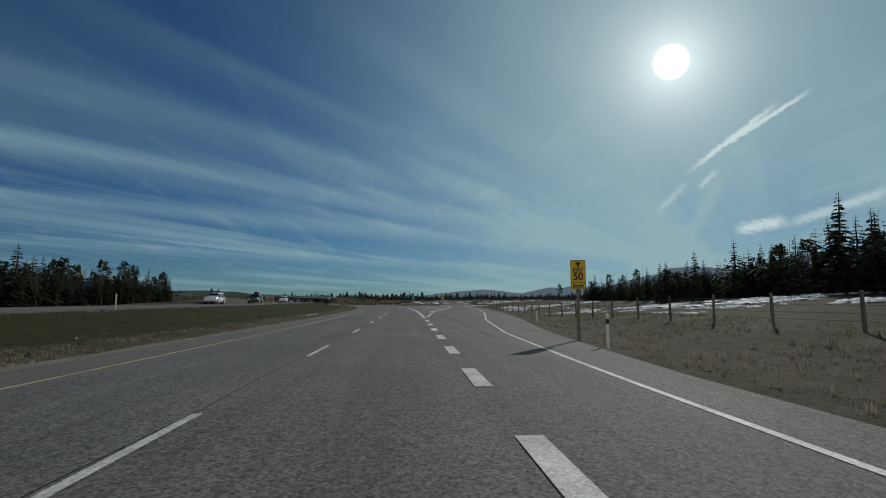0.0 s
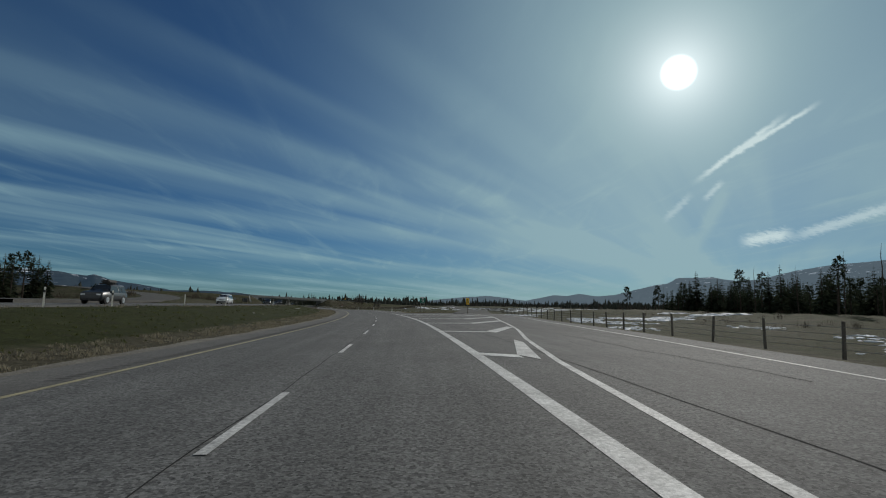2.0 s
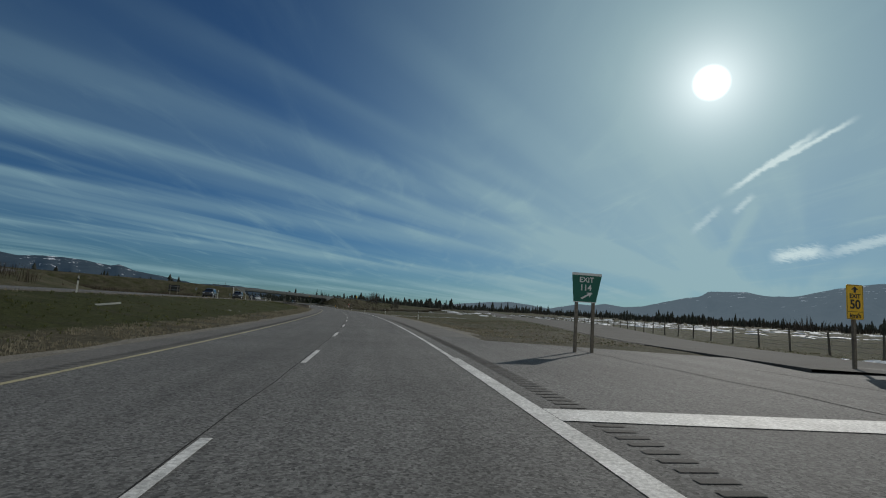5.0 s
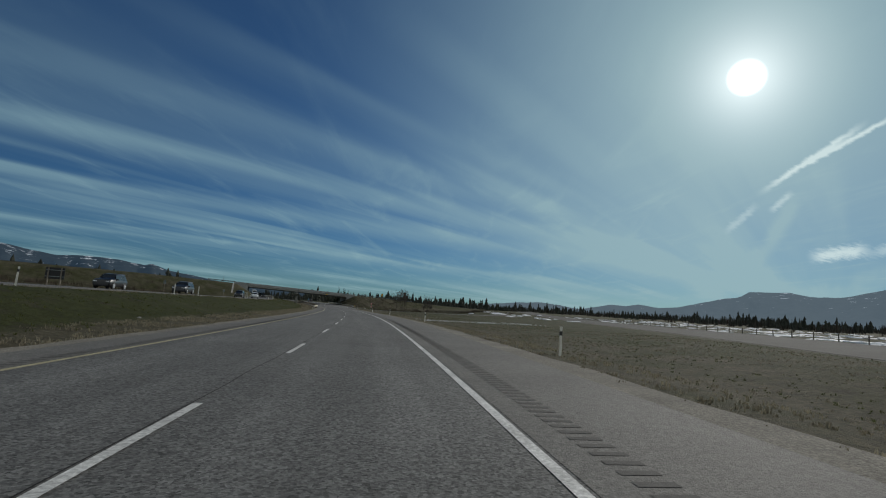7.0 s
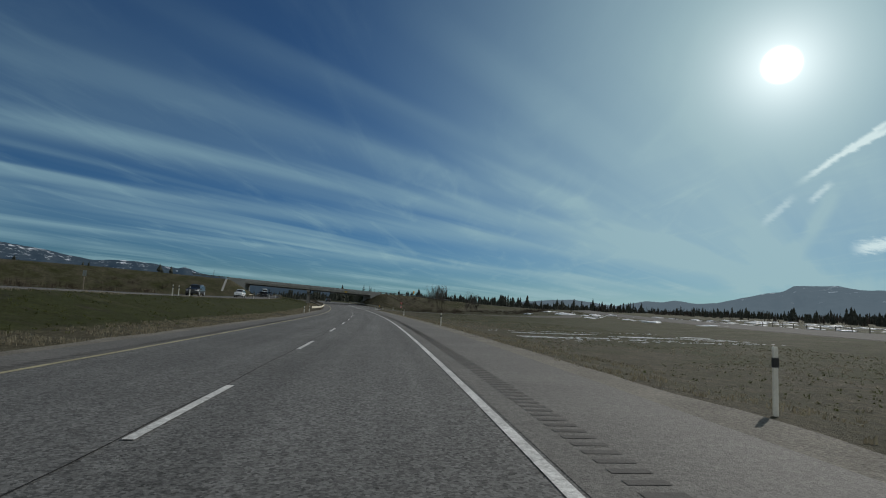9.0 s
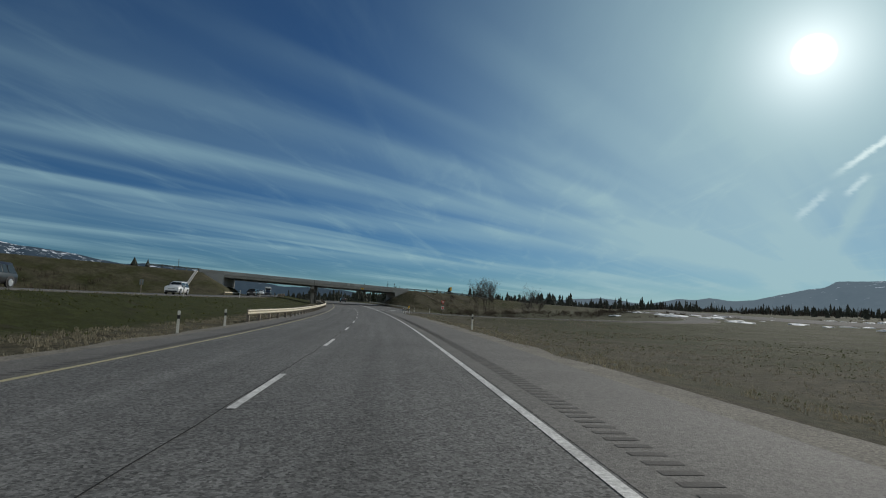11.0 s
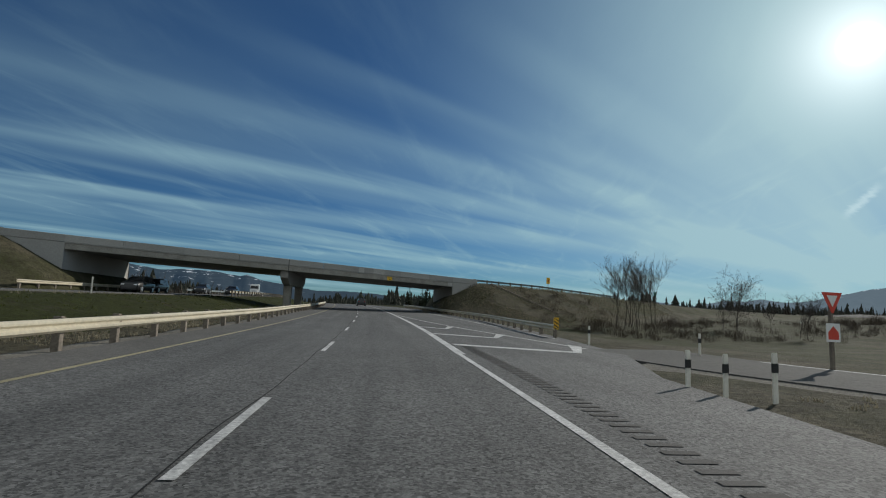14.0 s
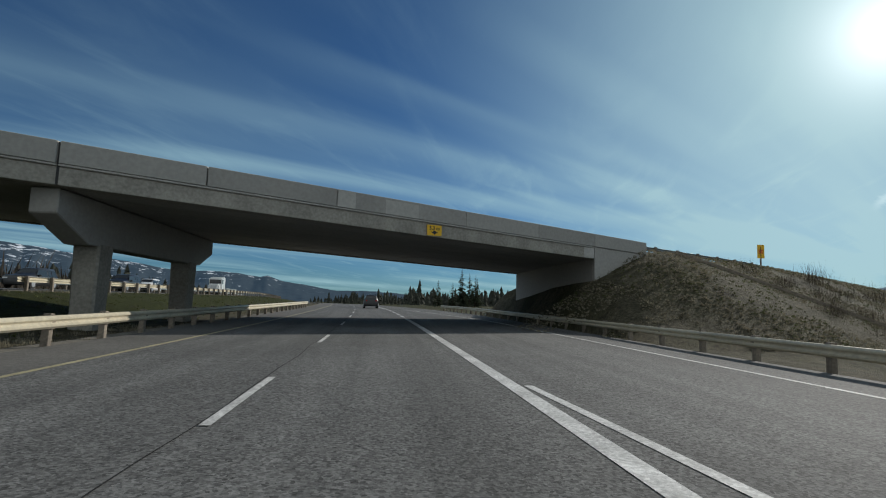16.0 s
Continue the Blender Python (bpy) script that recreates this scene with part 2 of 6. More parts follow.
GRAVEL = material("gravel_verge", (0.165, 0.152, 0.128), 0.95, vary=0.3, scale=0.8, fine=12, bump=1.0, bump_scale=22, speckle=0.4, spec=0.15)
STRAW = material("dry_straw", (0.235, 0.21, 0.15), 0.9, vary=0.35, scale=0.8, fine=5, bump=0, spec=0.15)
WHITE_PAINT = material("road_white", (0.46, 0.46, 0.445), 0.75, vary=0.38, scale=1.2, fine=18, bump=0.3, bump_scale=50, speckle=0.25)
YELLOW_PAINT = material("road_yellow", (0.32, 0.285, 0.17), 0.7, vary=0.3, scale=1.2, fine=18, bump=0.3, bump_scale=50, speckle=0.25)
CONCRETE = material("concrete", (0.36, 0.35, 0.325), 0.88, vary=0.12, scale=0.22, fine=7, bump=0.25, bump_scale=16, per_object=0.10)
# darker, more mottled concrete for edge girders and pier columns
CONCRETE_DARKER = material("darker_concrete", (0.30, 0.285, 0.25), 0.9, vary=0.28, scale=0.9, fine=9, bump=0.35, bump_scale=14, per_object=0.08)
CONCRETE_PALE = material("patched_concrete", (0.46, 0.45, 0.42), 0.88, vary=0.12, scale=0.5, fine=6, bump=0.25, bump_scale=16)
STEEL = material("galvanised_steel", (0.52, 0.47, 0.355), 0.5, metal=0.35, vary=0.16, scale=0.7, fine=9, bump=0.1, bump_scale=30)
TIMBER = material("weathered_timber", (0.20, 0.17, 0.135), 0.9, vary=0.35, scale=1.5, fine=12, bump=0.5, bump_scale=25, per_object=0.2)
FENCE_WOOD = material("grey_fence_wood", (0.13, 0.115, 0.095), 0.9, vary=0.35, scale=1.5, fine=12, bump=0.5, bump_scale=25, per_object=0.25)
WIRE = material("fence_wire", (0.25, 0.25, 0.24), 0.5, metal=0.8, vary=0.1, bump=0)
SIGN_YELLOW = material("sign_yellow", (0.86, 0.50, 0.02), 0.45, vary=0.06, scale=2, fine=10, bump=0)
SIGN_BLACK = material("sign_black", (0.02, 0.02, 0.02), 0.5, vary=0.1, bump=0)
SIGN_GREEN = material("sign_green", (0.01, 0.13, 0.09), 0.45, vary=0.08, scale=2, fine=10, bump=0)
SIGN_WHITE = material("sign_white", (0.75, 0.75, 0.73), 0.5, vary=0.05, scale=2, fine=10, bump=0)
SIGN_RED = material("sign_red", (0.60, 0.06, 0.03), 0.45, vary=0.08, scale=2, fine=10, bump=0)
SIGN_BACK = material("sign_back", (0.22, 0.25, 0.25), 0.5, metal=0.4, vary=0.1, bump=0)
PLASTIC = material("white_plastic", (0.68, 0.68, 0.64), 0.5, vary=0.1, scale=3, fine=20, bump=0)
BARK = material("conifer_bark", (0.075, 0.06, 0.048), 0.95, vary=0.35, scale=3, fine=20, bump=0.5, bump_scale=20, spec=0.1)
NEEDLES = material("conifer_needles", (0.043, 0.054, 0.034), 0.85, vary=0.45, scale=0.5, fine=3, bump=0, per_object=0.3, spec=0.15)
FAR_WOODS = material("far_conifers", (0.048, 0.051, 0.041), 0.95, vary=0.4, scale=0.06, fine=0.4, bump=0, spec=0.05)
BARE_WOODS = material("far_bare_woods", (0.072, 0.060, 0.050), 0.95, vary=0.35, scale=0.06, fine=0.4, bump=0, spec=0.05)
TWIG = material("bare_twigs", (0.085, 0.075, 0.066), 0.9, vary=0.3, scale=2, fine=10, bump=0, spec=0.1)
BRUSH = material("brush_twigs", (0.085, 0.068, 0.052), 0.95, vary=0.4, scale=0.5, fine=3, bump=0, spec=0.05)
SNOW = material("old_snow", (0.78, 0.80, 0.83), 0.75, vary=0.12, scale=1.0, fine=6, bump=0.5, bump_scale=6)
STONE = material("field_stone", (0.24, 0.23, 0.215), 0.9, vary=0.3, scale=2, fine=9, bump=0.5, bump_scale=14)
RUBBER = material("tyre_rubber", (0.02, 0.02, 0.02), 0.85, vary=0.2, bump=0)
ALLOY = material("wheel_alloy", (0.55, 0.56, 0.57), 0.35, metal=0.9, vary=0.08, bump=0)
GLASS_DARK = material("tinted_glass", (0.012, 0.014, 0.016), 0.06, vary=0.1, bump=0, spec=0.8)
LAMP_GLASS = material("headlamp_glass", (0.75, 0.77, 0.78), 0.12, vary=0.05, bump=0, spec=0.8)
TRIM = material("black_trim", (0.02, 0.02, 0.021), 0.6, vary=0.1, bump=0)
PAINT_WHITE = material("white_car_paint", (0.72, 0.72, 0.71), 0.3, vary=0.04, bump=0, coat=0.6)
PAINT_BLACK = material("black_car_paint", (0.012, 0.012, 0.013), 0.32, vary=0.1, bump=0, coat=0.3)
PAINT_GREY = material("dark_grey_car_paint", (0.022, 0.024, 0.026), 0.35, vary=0.08, bump=0, coat=0.3)
TAIL_RED = material("tail_lamp_red", (0.35, 0.01, 0.01), 0.2, vary=0.05, bump=0)


def ground_material():
    """Early spring grass: straw, bare earth and patches of fresh green, at three scales."""
    m = bpy.data.materials.new("spring_grass_and_earth")
    m.use_nodes = True
    nt = m.node_tree
    N, L = nt.nodes.new, nt.links.new
    b = nt.nodes["Principled BSDF"]
    tc = N("ShaderNodeTexCoord").outputs["Object"]

    def tex(sc, detail, rough=0.55):
        n = N("ShaderNodeTexNoise")
        n.inputs["Scale"].default_value, n.inputs["Detail"].default_value, n.inputs["Roughness"].default_value = sc, detail, rough
        L(tc, n.inputs["Vector"])
        return n.outputs["Fac"]

    def mixed(f, lo, hi, a, c):
        r, x = N("ShaderNodeMapRange"), N("ShaderNodeMixRGB")
        r.inputs[1].default_value, r.inputs[2].default_value = lo, hi
        L(f, r.inputs[0]), L(r.outputs[0], x.inputs[0])
        for i, v in ((1, a), (2, c)):
            if isinstance(v, tuple):
                x.inputs[i].default_value = (*v, 1)
            else:
                L(v, x.inputs[i])
        return x.outputs[0]

    green = N("ShaderNodeAttribute")
    green.attribute_name = "green"
    straw = mixed(tex(7, 6, 0.7), 0.35, 0.68, (0.038, 0.034, 0.023), (0.135, 0.121, 0.080))
    fresh = mixed(tex(9, 6, 0.7), 0.35, 0.68, (0.018, 0.023, 0.007), (0.060, 0.065, 0.022))
    g = N("ShaderNodeMath")
    g.operation = "ADD"
    L(green.outputs["Fac"], g.inputs[0])
    w = N("ShaderNodeMapRange")
    w.inputs[1].default_value, w.inputs[2].default_value, w.inputs[3].default_value, w.inputs[4].default_value = 0.3, 0.7, -0.35, 0.35
    L(tex(0.25, 5), w.inputs[0]), L(w.outputs[0], g.inputs[1])
    cover = mixed(g.outputs[0], 0.2, 0.8, straw, fresh)
    earth = mixed(tex(0.5, 6, 0.65), 0.56, 0.72, cover, (0.050, 0.042, 0.032))
    patch, mul = N("ShaderNodeMapRange"), N("ShaderNodeMixRGB")
    patch.inputs[1].default_value, patch.inputs[2].default_value, patch.inputs[3].default_value, patch.inputs[4].default_value = 0.32, 0.68, 0.62, 1.30
    L(tex(1.3, 8, 0.72), patch.inputs[0])
    mul.blend_type, mul.inputs[0].default_value = "MULTIPLY", 1.0
    L(earth, mul.inputs[1]), L(patch.outputs[0], mul.inputs[2])
    L(mul.outputs[0], b.inputs["Base Color"])
    b.inputs["Roughness"].default_value, b.inputs["Specular IOR Level"].default_value = 0.95, 0.08
    bp = N("ShaderNodeBump")
    bp.inputs["Strength"].default_value, bp.inputs["Distance"].default_value = 0.9, 0.12
    L(tex(5, 8, 0.75), bp.inputs["Height"]), L(bp.outputs[0], b.inputs["Normal"])
    return m


GRASS = ground_material()


def let_light_through(m, share):
    """Thin plastic or blades: part of the light passes and scatters."""
    nt = m.node_tree
    b, out = nt.nodes["Principled BSDF"], nt.nodes["Material Output"]
    tr, mx = nt.nodes.new("ShaderNodeBsdfTranslucent"), nt.nodes.new("ShaderNodeMixShader")
    src = b.inputs["Base Color"].links[0].from_socket
    nt.links.new(src, tr.inputs[0])
    mx.inputs[0].default_value = share
    nt.links.new(b.outputs[0], mx.inputs[1]), nt.links.new(tr.outputs[0], mx.inputs[2])
    nt.links.new(mx.outputs[0], out.inputs[0])


let_light_through(PLASTIC, 0.5)
let_light_through(STRAW, 0.35)
let_light_through(NEEDLES, 0.30)


def mountain_material(name, base, haze_glow, snow_lo, snow_hi, bare=0.665):
    """A far wooded ridge with old snow in clearings near the top; the hazy air is an even glow."""
    m = bpy.data.materials.new(name)
    m.use_nodes = True
    nt = m.node_tree
    N, L = nt.nodes.new, nt.links.new
    b = nt.nodes["Principled BSDF"]
    tc = N("ShaderNodeTexCoord").outputs["Object"]
    n1, n2 = N("ShaderNodeTexNoise"), N("ShaderNodeTexNoise")
    mp = N("ShaderNodeMapping")
    mp.inputs["Scale"].default_value = (1, 1, 3.2)
    L(tc, mp.inputs[0])
    n1.inputs["Scale"].default_value, n1.inputs["Detail"].default_value, n1.inputs["Roughness"].default_value = 0.013, 9, 0.70
    n2.inputs["Scale"].default_value, n2.inputs["Detail"].default_value = 0.02, 6
    L(mp.outputs[0], n1.inputs["Vector"]), L(tc, n2.inputs["Vector"])
    sp = N("ShaderNodeSeparateXYZ")
    L(tc, sp.inputs[0])
    hgt = N("ShaderNodeMapRange")
    hgt.inputs[1].default_value, hgt.inputs[2].default_value, hgt.inputs[4].default_value = snow_lo, snow_hi, 0.13
    L(sp.outputs[2], hgt.inputs[0])
    sm = N("ShaderNodeMath")
    sm.operation = "ADD"
    L(n1.outputs["Fac"], sm.inputs[0]), L(hgt.outputs[0], sm.inputs[1])
    sr = N("ShaderNodeMapRange")
    sr.inputs[1].default_value, sr.inputs[2].default_value = bare, bare + 0.05
    L(sm.outputs[0], sr.inputs[0])
    woods = N("ShaderNodeMixRGB")
    L(n2.outputs["Fac"], woods.inputs[0])
    woods.inputs[1].default_value, woods.inputs[2].default_value = (*[c * 0.6 for c in base], 1), (*[c * 1.4 for c in base], 1)
    mix = N("ShaderNodeMixRGB")
    L(sr.outputs[0], mix.inputs[0]), L(woods.outputs[0], mix.inputs[1])
    mix.inputs[2].default_value = (0.6, 0.62, 0.66, 1)
    L(mix.outputs[0], b.inputs["Base Color"])
    b.inputs["Roughness"].default_value, b.inputs["Specular IOR Level"].default_value = 1.0, 0.0
    # the veil of air is put in as an even emitted tint
    b.inputs["Emission Color"].default_value, b.inputs["Emission Strength"].default_value = (*haze_glow, 1), 1.0
    return m


# third value: glow that stands in for hazy air, stronger towards the sun
MOUNTAIN_WEST = mountain_material("haze_glow_range", (0.035, 0.042, 0.045), (0.012, 0.024, 0.040), 40, 230, 0.672)
MOUNTAIN_EAST = mountain_material("haze_glow_sunward_range", (0.04, 0.045, 0.048), (0.075, 0.105, 0.130), 20, 300, 0.70)

# ---------------------------------------------------------------- road line
# heading of the lane in degrees, as a polynomial of the distance along it
HEAD = np.polynomial.chebyshev.Chebyshev((13.0036, 10.3965, 0.0793, -0.5462, 0.5247, -0.3426, 0.0573), domain=(0.0, 403.23))


def head_at(s):
    s = np.asarray(s, float)
    inner = HEAD(np.clip(s, 0, 403.23))
    return inner + 0.048 * (np.clip(s, 403.23, 640) - 403.23)


LINE_S = np.arange(-420, 4200.1, 1.0)
_h = np.radians(head_at(LINE_S))
LINE_X = np.concatenate([[0], np.cumsum(-(np.sin(_h[1:]) + np.sin(_h[:-1])) / 2)])
LINE_Y = np.concatenate([[0], np.cumsum((np.cos(_h[1:]) + np.cos(_h[:-1])) / 2)])
# sideways set, cross fall (rise to the right) and height of the carriageway, at distances along it
ROAD_S = (-20, 20, 60, 100, 140, 180, 220, 260, 300, 340, 380, 420, 460, 520)
ROAD_SET = (-0.16, -0.13, -0.09, 0.09, 0.08, -0.08, -0.16, -0.14, 0.06, 0.15, 0.13, 0.07, 0.1, 0.13)
ROAD_FALL = (0.0, 0.0, 0.0115, 0.0219, 0.0237, 0.0204, 0.0174, 0.0084, 0.0031, -0.0019, -0.0055, -0.0051, -0.0015, 0.0019)
ROAD_Z = (0.0, 0.0, 0.19, 0.32, 0.42, 0.52, 0.52, 0.39, 0.21, 0.24, 0.43, 0.77, 1.24, 1.71)


def eased(values):
    """A smooth curve through the values at ROAD_S, told for every metre of the line."""
    k, v = np.array(ROAD_S, float), np.array(values, float)
    m, s = np.gradient(v, k), np.clip(LINE_S, k[0], k[-1] - 1e-6)
    i = np.clip(np.searchsorted(k, s, side="right") - 1, 0, len(k) - 2)
    w = k[i + 1] - k[i]
    u = (s - k[i]) / w
    return (2 * u**3 - 3 * u**2 + 1) * v[i] + (u**3 - 2 * u**2 + u) * w * m[i] + (3 * u**2 - 2 * u**3) * v[i + 1] + (u**3 - u**2) * w * m[i + 1]


LINE_SET, LINE_FALL, LINE_Z = eased(ROAD_SET), eased(ROAD_FALL), eased(ROAD_Z)
LANE0 = (-0.497, -0.040)
LINE_X += LANE0[0] - LINE_X[420]
LINE_Y += LANE0[1] - LINE_Y[420]


# right edge of the paved ground, with the exit lane and the joining ramp
PAVED_S = (-300, -20, 10, 25, 40, 60, 72, 96, 122, 139, 150, 320, 345, 356, 364, 370, 376, 380, 390, 402, 460, 520, 1500)
PAVED_D = (4.9, 5.2, 6.0, 7.2, 9.2, 11.2, 12.2, 14.2, 17.6, 19.5, 4.8, 4.8, 4.8, 5.1, 5.8, 7.9, 8.6, 9.0, 10.0, 10.4, 10.3, 4.8, 4.8)


def paved(s):
    return float(np.interp(s, PAVED_S, PAVED_D))


def at(s, d, z=0.0):
    """The place s metres along the lane and d metres to its right."""
    h = math.radians(float(head_at(s)))
    x, y = float(np.interp(s, LINE_S, LINE_X)), float(np.interp(s, LINE_S, LINE_Y))
    # the cross fall dies out over the verges
    rim = max(9.0, paved(s) + 0.5)
    fall = float(np.interp(d, (-16, -8, rim, rim + 19), (0, -8, rim, 0))) * float(np.interp(s, LINE_S, LINE_FALL))
    d += float(np.interp(s, LINE_S, LINE_SET))
    return Vector((x + math.cos(h) * d, y + math.sin(h) * d, z + fall + float(np.interp(s, LINE_S, LINE_Z))))


def heading(s):
    return float(head_at(s))


def step(v, lo, hi):
    k = min(1.0, max(0.0, (v - lo) / (hi - lo))) if hi != lo else float(v > lo)
    return k * k * (3 - 2 * k)


def mesh_object(name, verts, faces, mat, parent=None, smooth=False):
    me = bpy.data.meshes.new(name)
    me.from_pydata([tuple(v) for v in verts], [], faces)
    if smooth:
        me.polygons.foreach_set("use_smooth", [True] * len(me.polygons))
    me.materials.append(mat)
    ob = new(name, me)
    if parent:
        ob.parent = parent
    return ob


def part(name, bm, mat, parent, label=""):
    me = bpy.data.meshes.new(name)
    bm.to_mesh(me)
    bm.free()
    me.materials.append(mat)
    ob = new(name, me)
    ob.parent = parent
    if label:
        tagged(ob, label)
    return ob


def box(bm, x0, x1, y0, y1, z0, z1, m=None):
    vs = bmesh.ops.create_cube(bm, size=1.0)["verts"]
    for v in vs:
        v.co = Vector((x0 + (v.co.x + 0.5) * (x1 - x0), y0 + (v.co.y + 0.5) * (y1 - y0), z0 + (v.co.z + 0.5) * (z1 - z0)))
        if m:
            v.co = m @ v.co
    return vs


def empty(name, m=None):
    ob = new(name)
    if m:
        ob.matrix_basis = m
    return ob


def ribbon(name, s0, s1, edges, z, mat, step_m=4.0, depth=0.0):
    """A strip along the lane between the offsets edges(s) = (left, right), lying z above the datum; depth closes its sides."""
    n = max(2, int(abs(s1 - s0) / step_m) + 1)
    vs, fs, lane = [], [], []
    for i in range(n):
        s = s0 + (s1 - s0) * i / (n - 1)
        l, r = edges(s)
        zz = z(s) if callable(z) else z
        vs += [at(s, l, zz), at(s, r, zz)]
        lane += [(l, s), (r, s)] * (2 if depth else 1)
        if depth:
            vs += [at(s, l, zz - depth), at(s, r, zz - depth)]
    k = 4 if depth else 2
    for i in range(n - 1):
        a, b = i * k, (i + 1) * k
        fs.append((a, a + 1, b + 1, b))
        if depth:
            fs += [(a + 2, a, b, b + 2), (a + 1, a + 3, b + 3, b + 1)]
    ob = mesh_object(name, vs, fs, mat)
    uv = ob.data.uv_layers.new(name="lane")
    uv.data.foreach_set("uv", [c for lp in ob.data.loops for c in lane[lp.vertex_index]])
    return ob

# ---------------------------------------------------------------- the overpass's own axes
# u runs along the near face to the right, o away from it
FACE, ALONG = Vector((-96.02, 416.43, 0)), Vector((0.6494, 0.7604, 0))
BRIDGE = Matrix(((ALONG.x, -ALONG.y, 0, FACE.x), (ALONG.y, ALONG.x, 0, FACE.y), (0, 0, 1, 0), (0, 0, 0, 1)))
BRIDGE_INV = BRIDGE.inverted()
DECK_WIDE, SKEW = 13.4, 0.5
CREST_U = (-420, -120, -80, -46, 13, 28, 50, 65, 93, 143, 200, 270)
CREST_Z = (7.0, 8.0, 7.8, 7.05, 5.85, 5.65, 4.75, 4.35, 3.9, 3.4, 1.9, 0.3)


def parapet_top(u):
    return 6.60 - 0.0225 * u


def crest(u):
    return float(np.interp(u, CREST_U, CREST_Z))


def embankment(p):
    """Height of the fill that carries the crossing road."""
    q = BRIDGE_INV @ p
    u, o = q.x, q.y
    side = max(0.0, -o, o - DECK_WIDE)
    lean = SKEW * min(max(o, 0), DECK_WIDE)
    if u > (-16 + lean):
        front, uu = max(0.0, 13 + lean - u), max(u, 13 + lean)
    else:
        front, uu = max(0.0, u - (-46.3 + lean)), min(u, -46.3 + lean)
    fall = math.hypot(side / 2.1, front / (2.1 if u > -16 + lean else 1.65))
    return crest(uu) - max(0.0, fall - 0.28) - (0.04 if fall < 0.28 else 0.0)


OPP_S, OPP_Z = (-300, 20, 90, 180, 260, 300, 350, 430, 520, 700, 1500), (0.8, 0.8, 0.9, 1.05, 1.25, 1.35, 1.25, 1.25, 1.2, 1.0, 0.6)


def opposite_edge(s):
    """Outer edge of the oncoming carriageway, which narrows under the bridge."""
    return -33.4 + 4.5 * step(s, 345, 392)


def opposite_z(s):
    return float(np.interp(s, OPP_S, OPP_Z))


# ramps, as points (s, d, z) and half widths
EXIT_RAMP = [(139, 16.2, 0.0), (160, 20.4, 0.10), (190, 28.5, 0.25), (230, 40.5, 0.45), (270, 53.5, 0.65), (310, 67, 0.9),
             (350, 82, 1.2), (395, 100, 1.5), (440, 118, 2.0), (475, 133, 2.7)]
JOIN_RAMP = [(372.5, 8.9, -0.015), (366, 10.6, -0.012), (357, 15.2, 0.08), (350, 22.5, 0.2), (346, 31, 0.4), (346, 40, 0.57), (352, 50, 0.8),
             (364, 60, 1.0), (382, 70, 1.3), (410, 80, 2.0)]
WEST_RAMP = [(95, -34, 1.2), (130, -37, 1.35), (165, -43, 1.8), (200, -52, 2.6), (235, -64, 3.7), (262, -80, 5.0), (280, -98, 6.4), (292, -116, 7.3)]


def smooth_line(pts, n=60):
    """A curve through the points (Catmull-Rom), as places in the world."""
    w = [at(s, d, z) for s, d, z in pts]
    w = [2 * w[0] - w[1]] + w + [2 * w[-1] - w[-2]]
    out, k = [], len(w) - 3
    for i in range(k):
        for j in range(max(2, n // k)):
            t = j / max(2, n // k)
            a, b, c, d = w[i:i + 4]
            out.append(0.5 * (2 * b + (c - a) * t + (2 * a - 5 * b + 4 * c - d) * t * t + (3 * b - a - 3 * c + d) * t ** 3))
    return out + [w[-2]]


RAMP_LINES = {"exit_ramp": (smooth_line(EXIT_RAMP), 4.3), "joining_ramp": (smooth_line(JOIN_RAMP), 2.5), "west_ramp": (smooth_line(WEST_RAMP), 4.0)}
RAMP_NP = {k: (np.array([(p.x, p.y) for p in v[0]]), np.array([p.z for p in v[0]]), v[1]) for k, v in RAMP_LINES.items()}


def natural_z(s, d):
    """Lie of the land away from the fills."""
    edge = paved(s)
    if d >= 0:
        z = -0.09 - 0.45 * step(d, edge + 0.5, edge + 6)
        foot = max(14.0, edge + 5)
        z += 1.9 * step(d, foot, foot + 30) * (1 - step(s, 130, 210))
        # low bank under the fence, before the exit
        z += 0.9 * step(d, edge + 2.0, edge + 9) * (1 - step(s, 30, 80))
        z += 0.35 * noise.noise((s * 0.03, d * 0.05, 0)) * step(d, edge + 6, edge + 30)
        # the land climbs gently away from the outer side of the bend
        z += 0.020 * (min(max(d - 11, 0), 330)) * step(s, 95, 190) + 2.5 * step(d, 90, 320) * (1 - step(s, 95, 190))
        # wet hollow at the foot of the embankment
        z -= 0.9 * step(d, 14, 24) * (1 - step(d, 46, 66)) * step(s, 372, 396) * (1 - step(s, 440, 470))
        return z
    z = -0.14
    if d < -7.3:
        top = opposite_z(s) - 0.10
        z = -0.14 - 0.05 * step(-d, 7.3, 10.2)
        z += (top - z) * step(-d, 10.5, 20.6)
        z += 0.07 * noise.noise((s * 0.12, d * 0.2, 3)) * step(-d, 8, 11) * (1 - step(-d, 19, 21))
        z += -0.5 * step(-d, 34, 39) + 0.9 * step(-d, 42, 75)
        z += 0.5 * noise.noise((s * 0.02, d * 0.03, 7)) * step(-d, 40, 70)
    return z


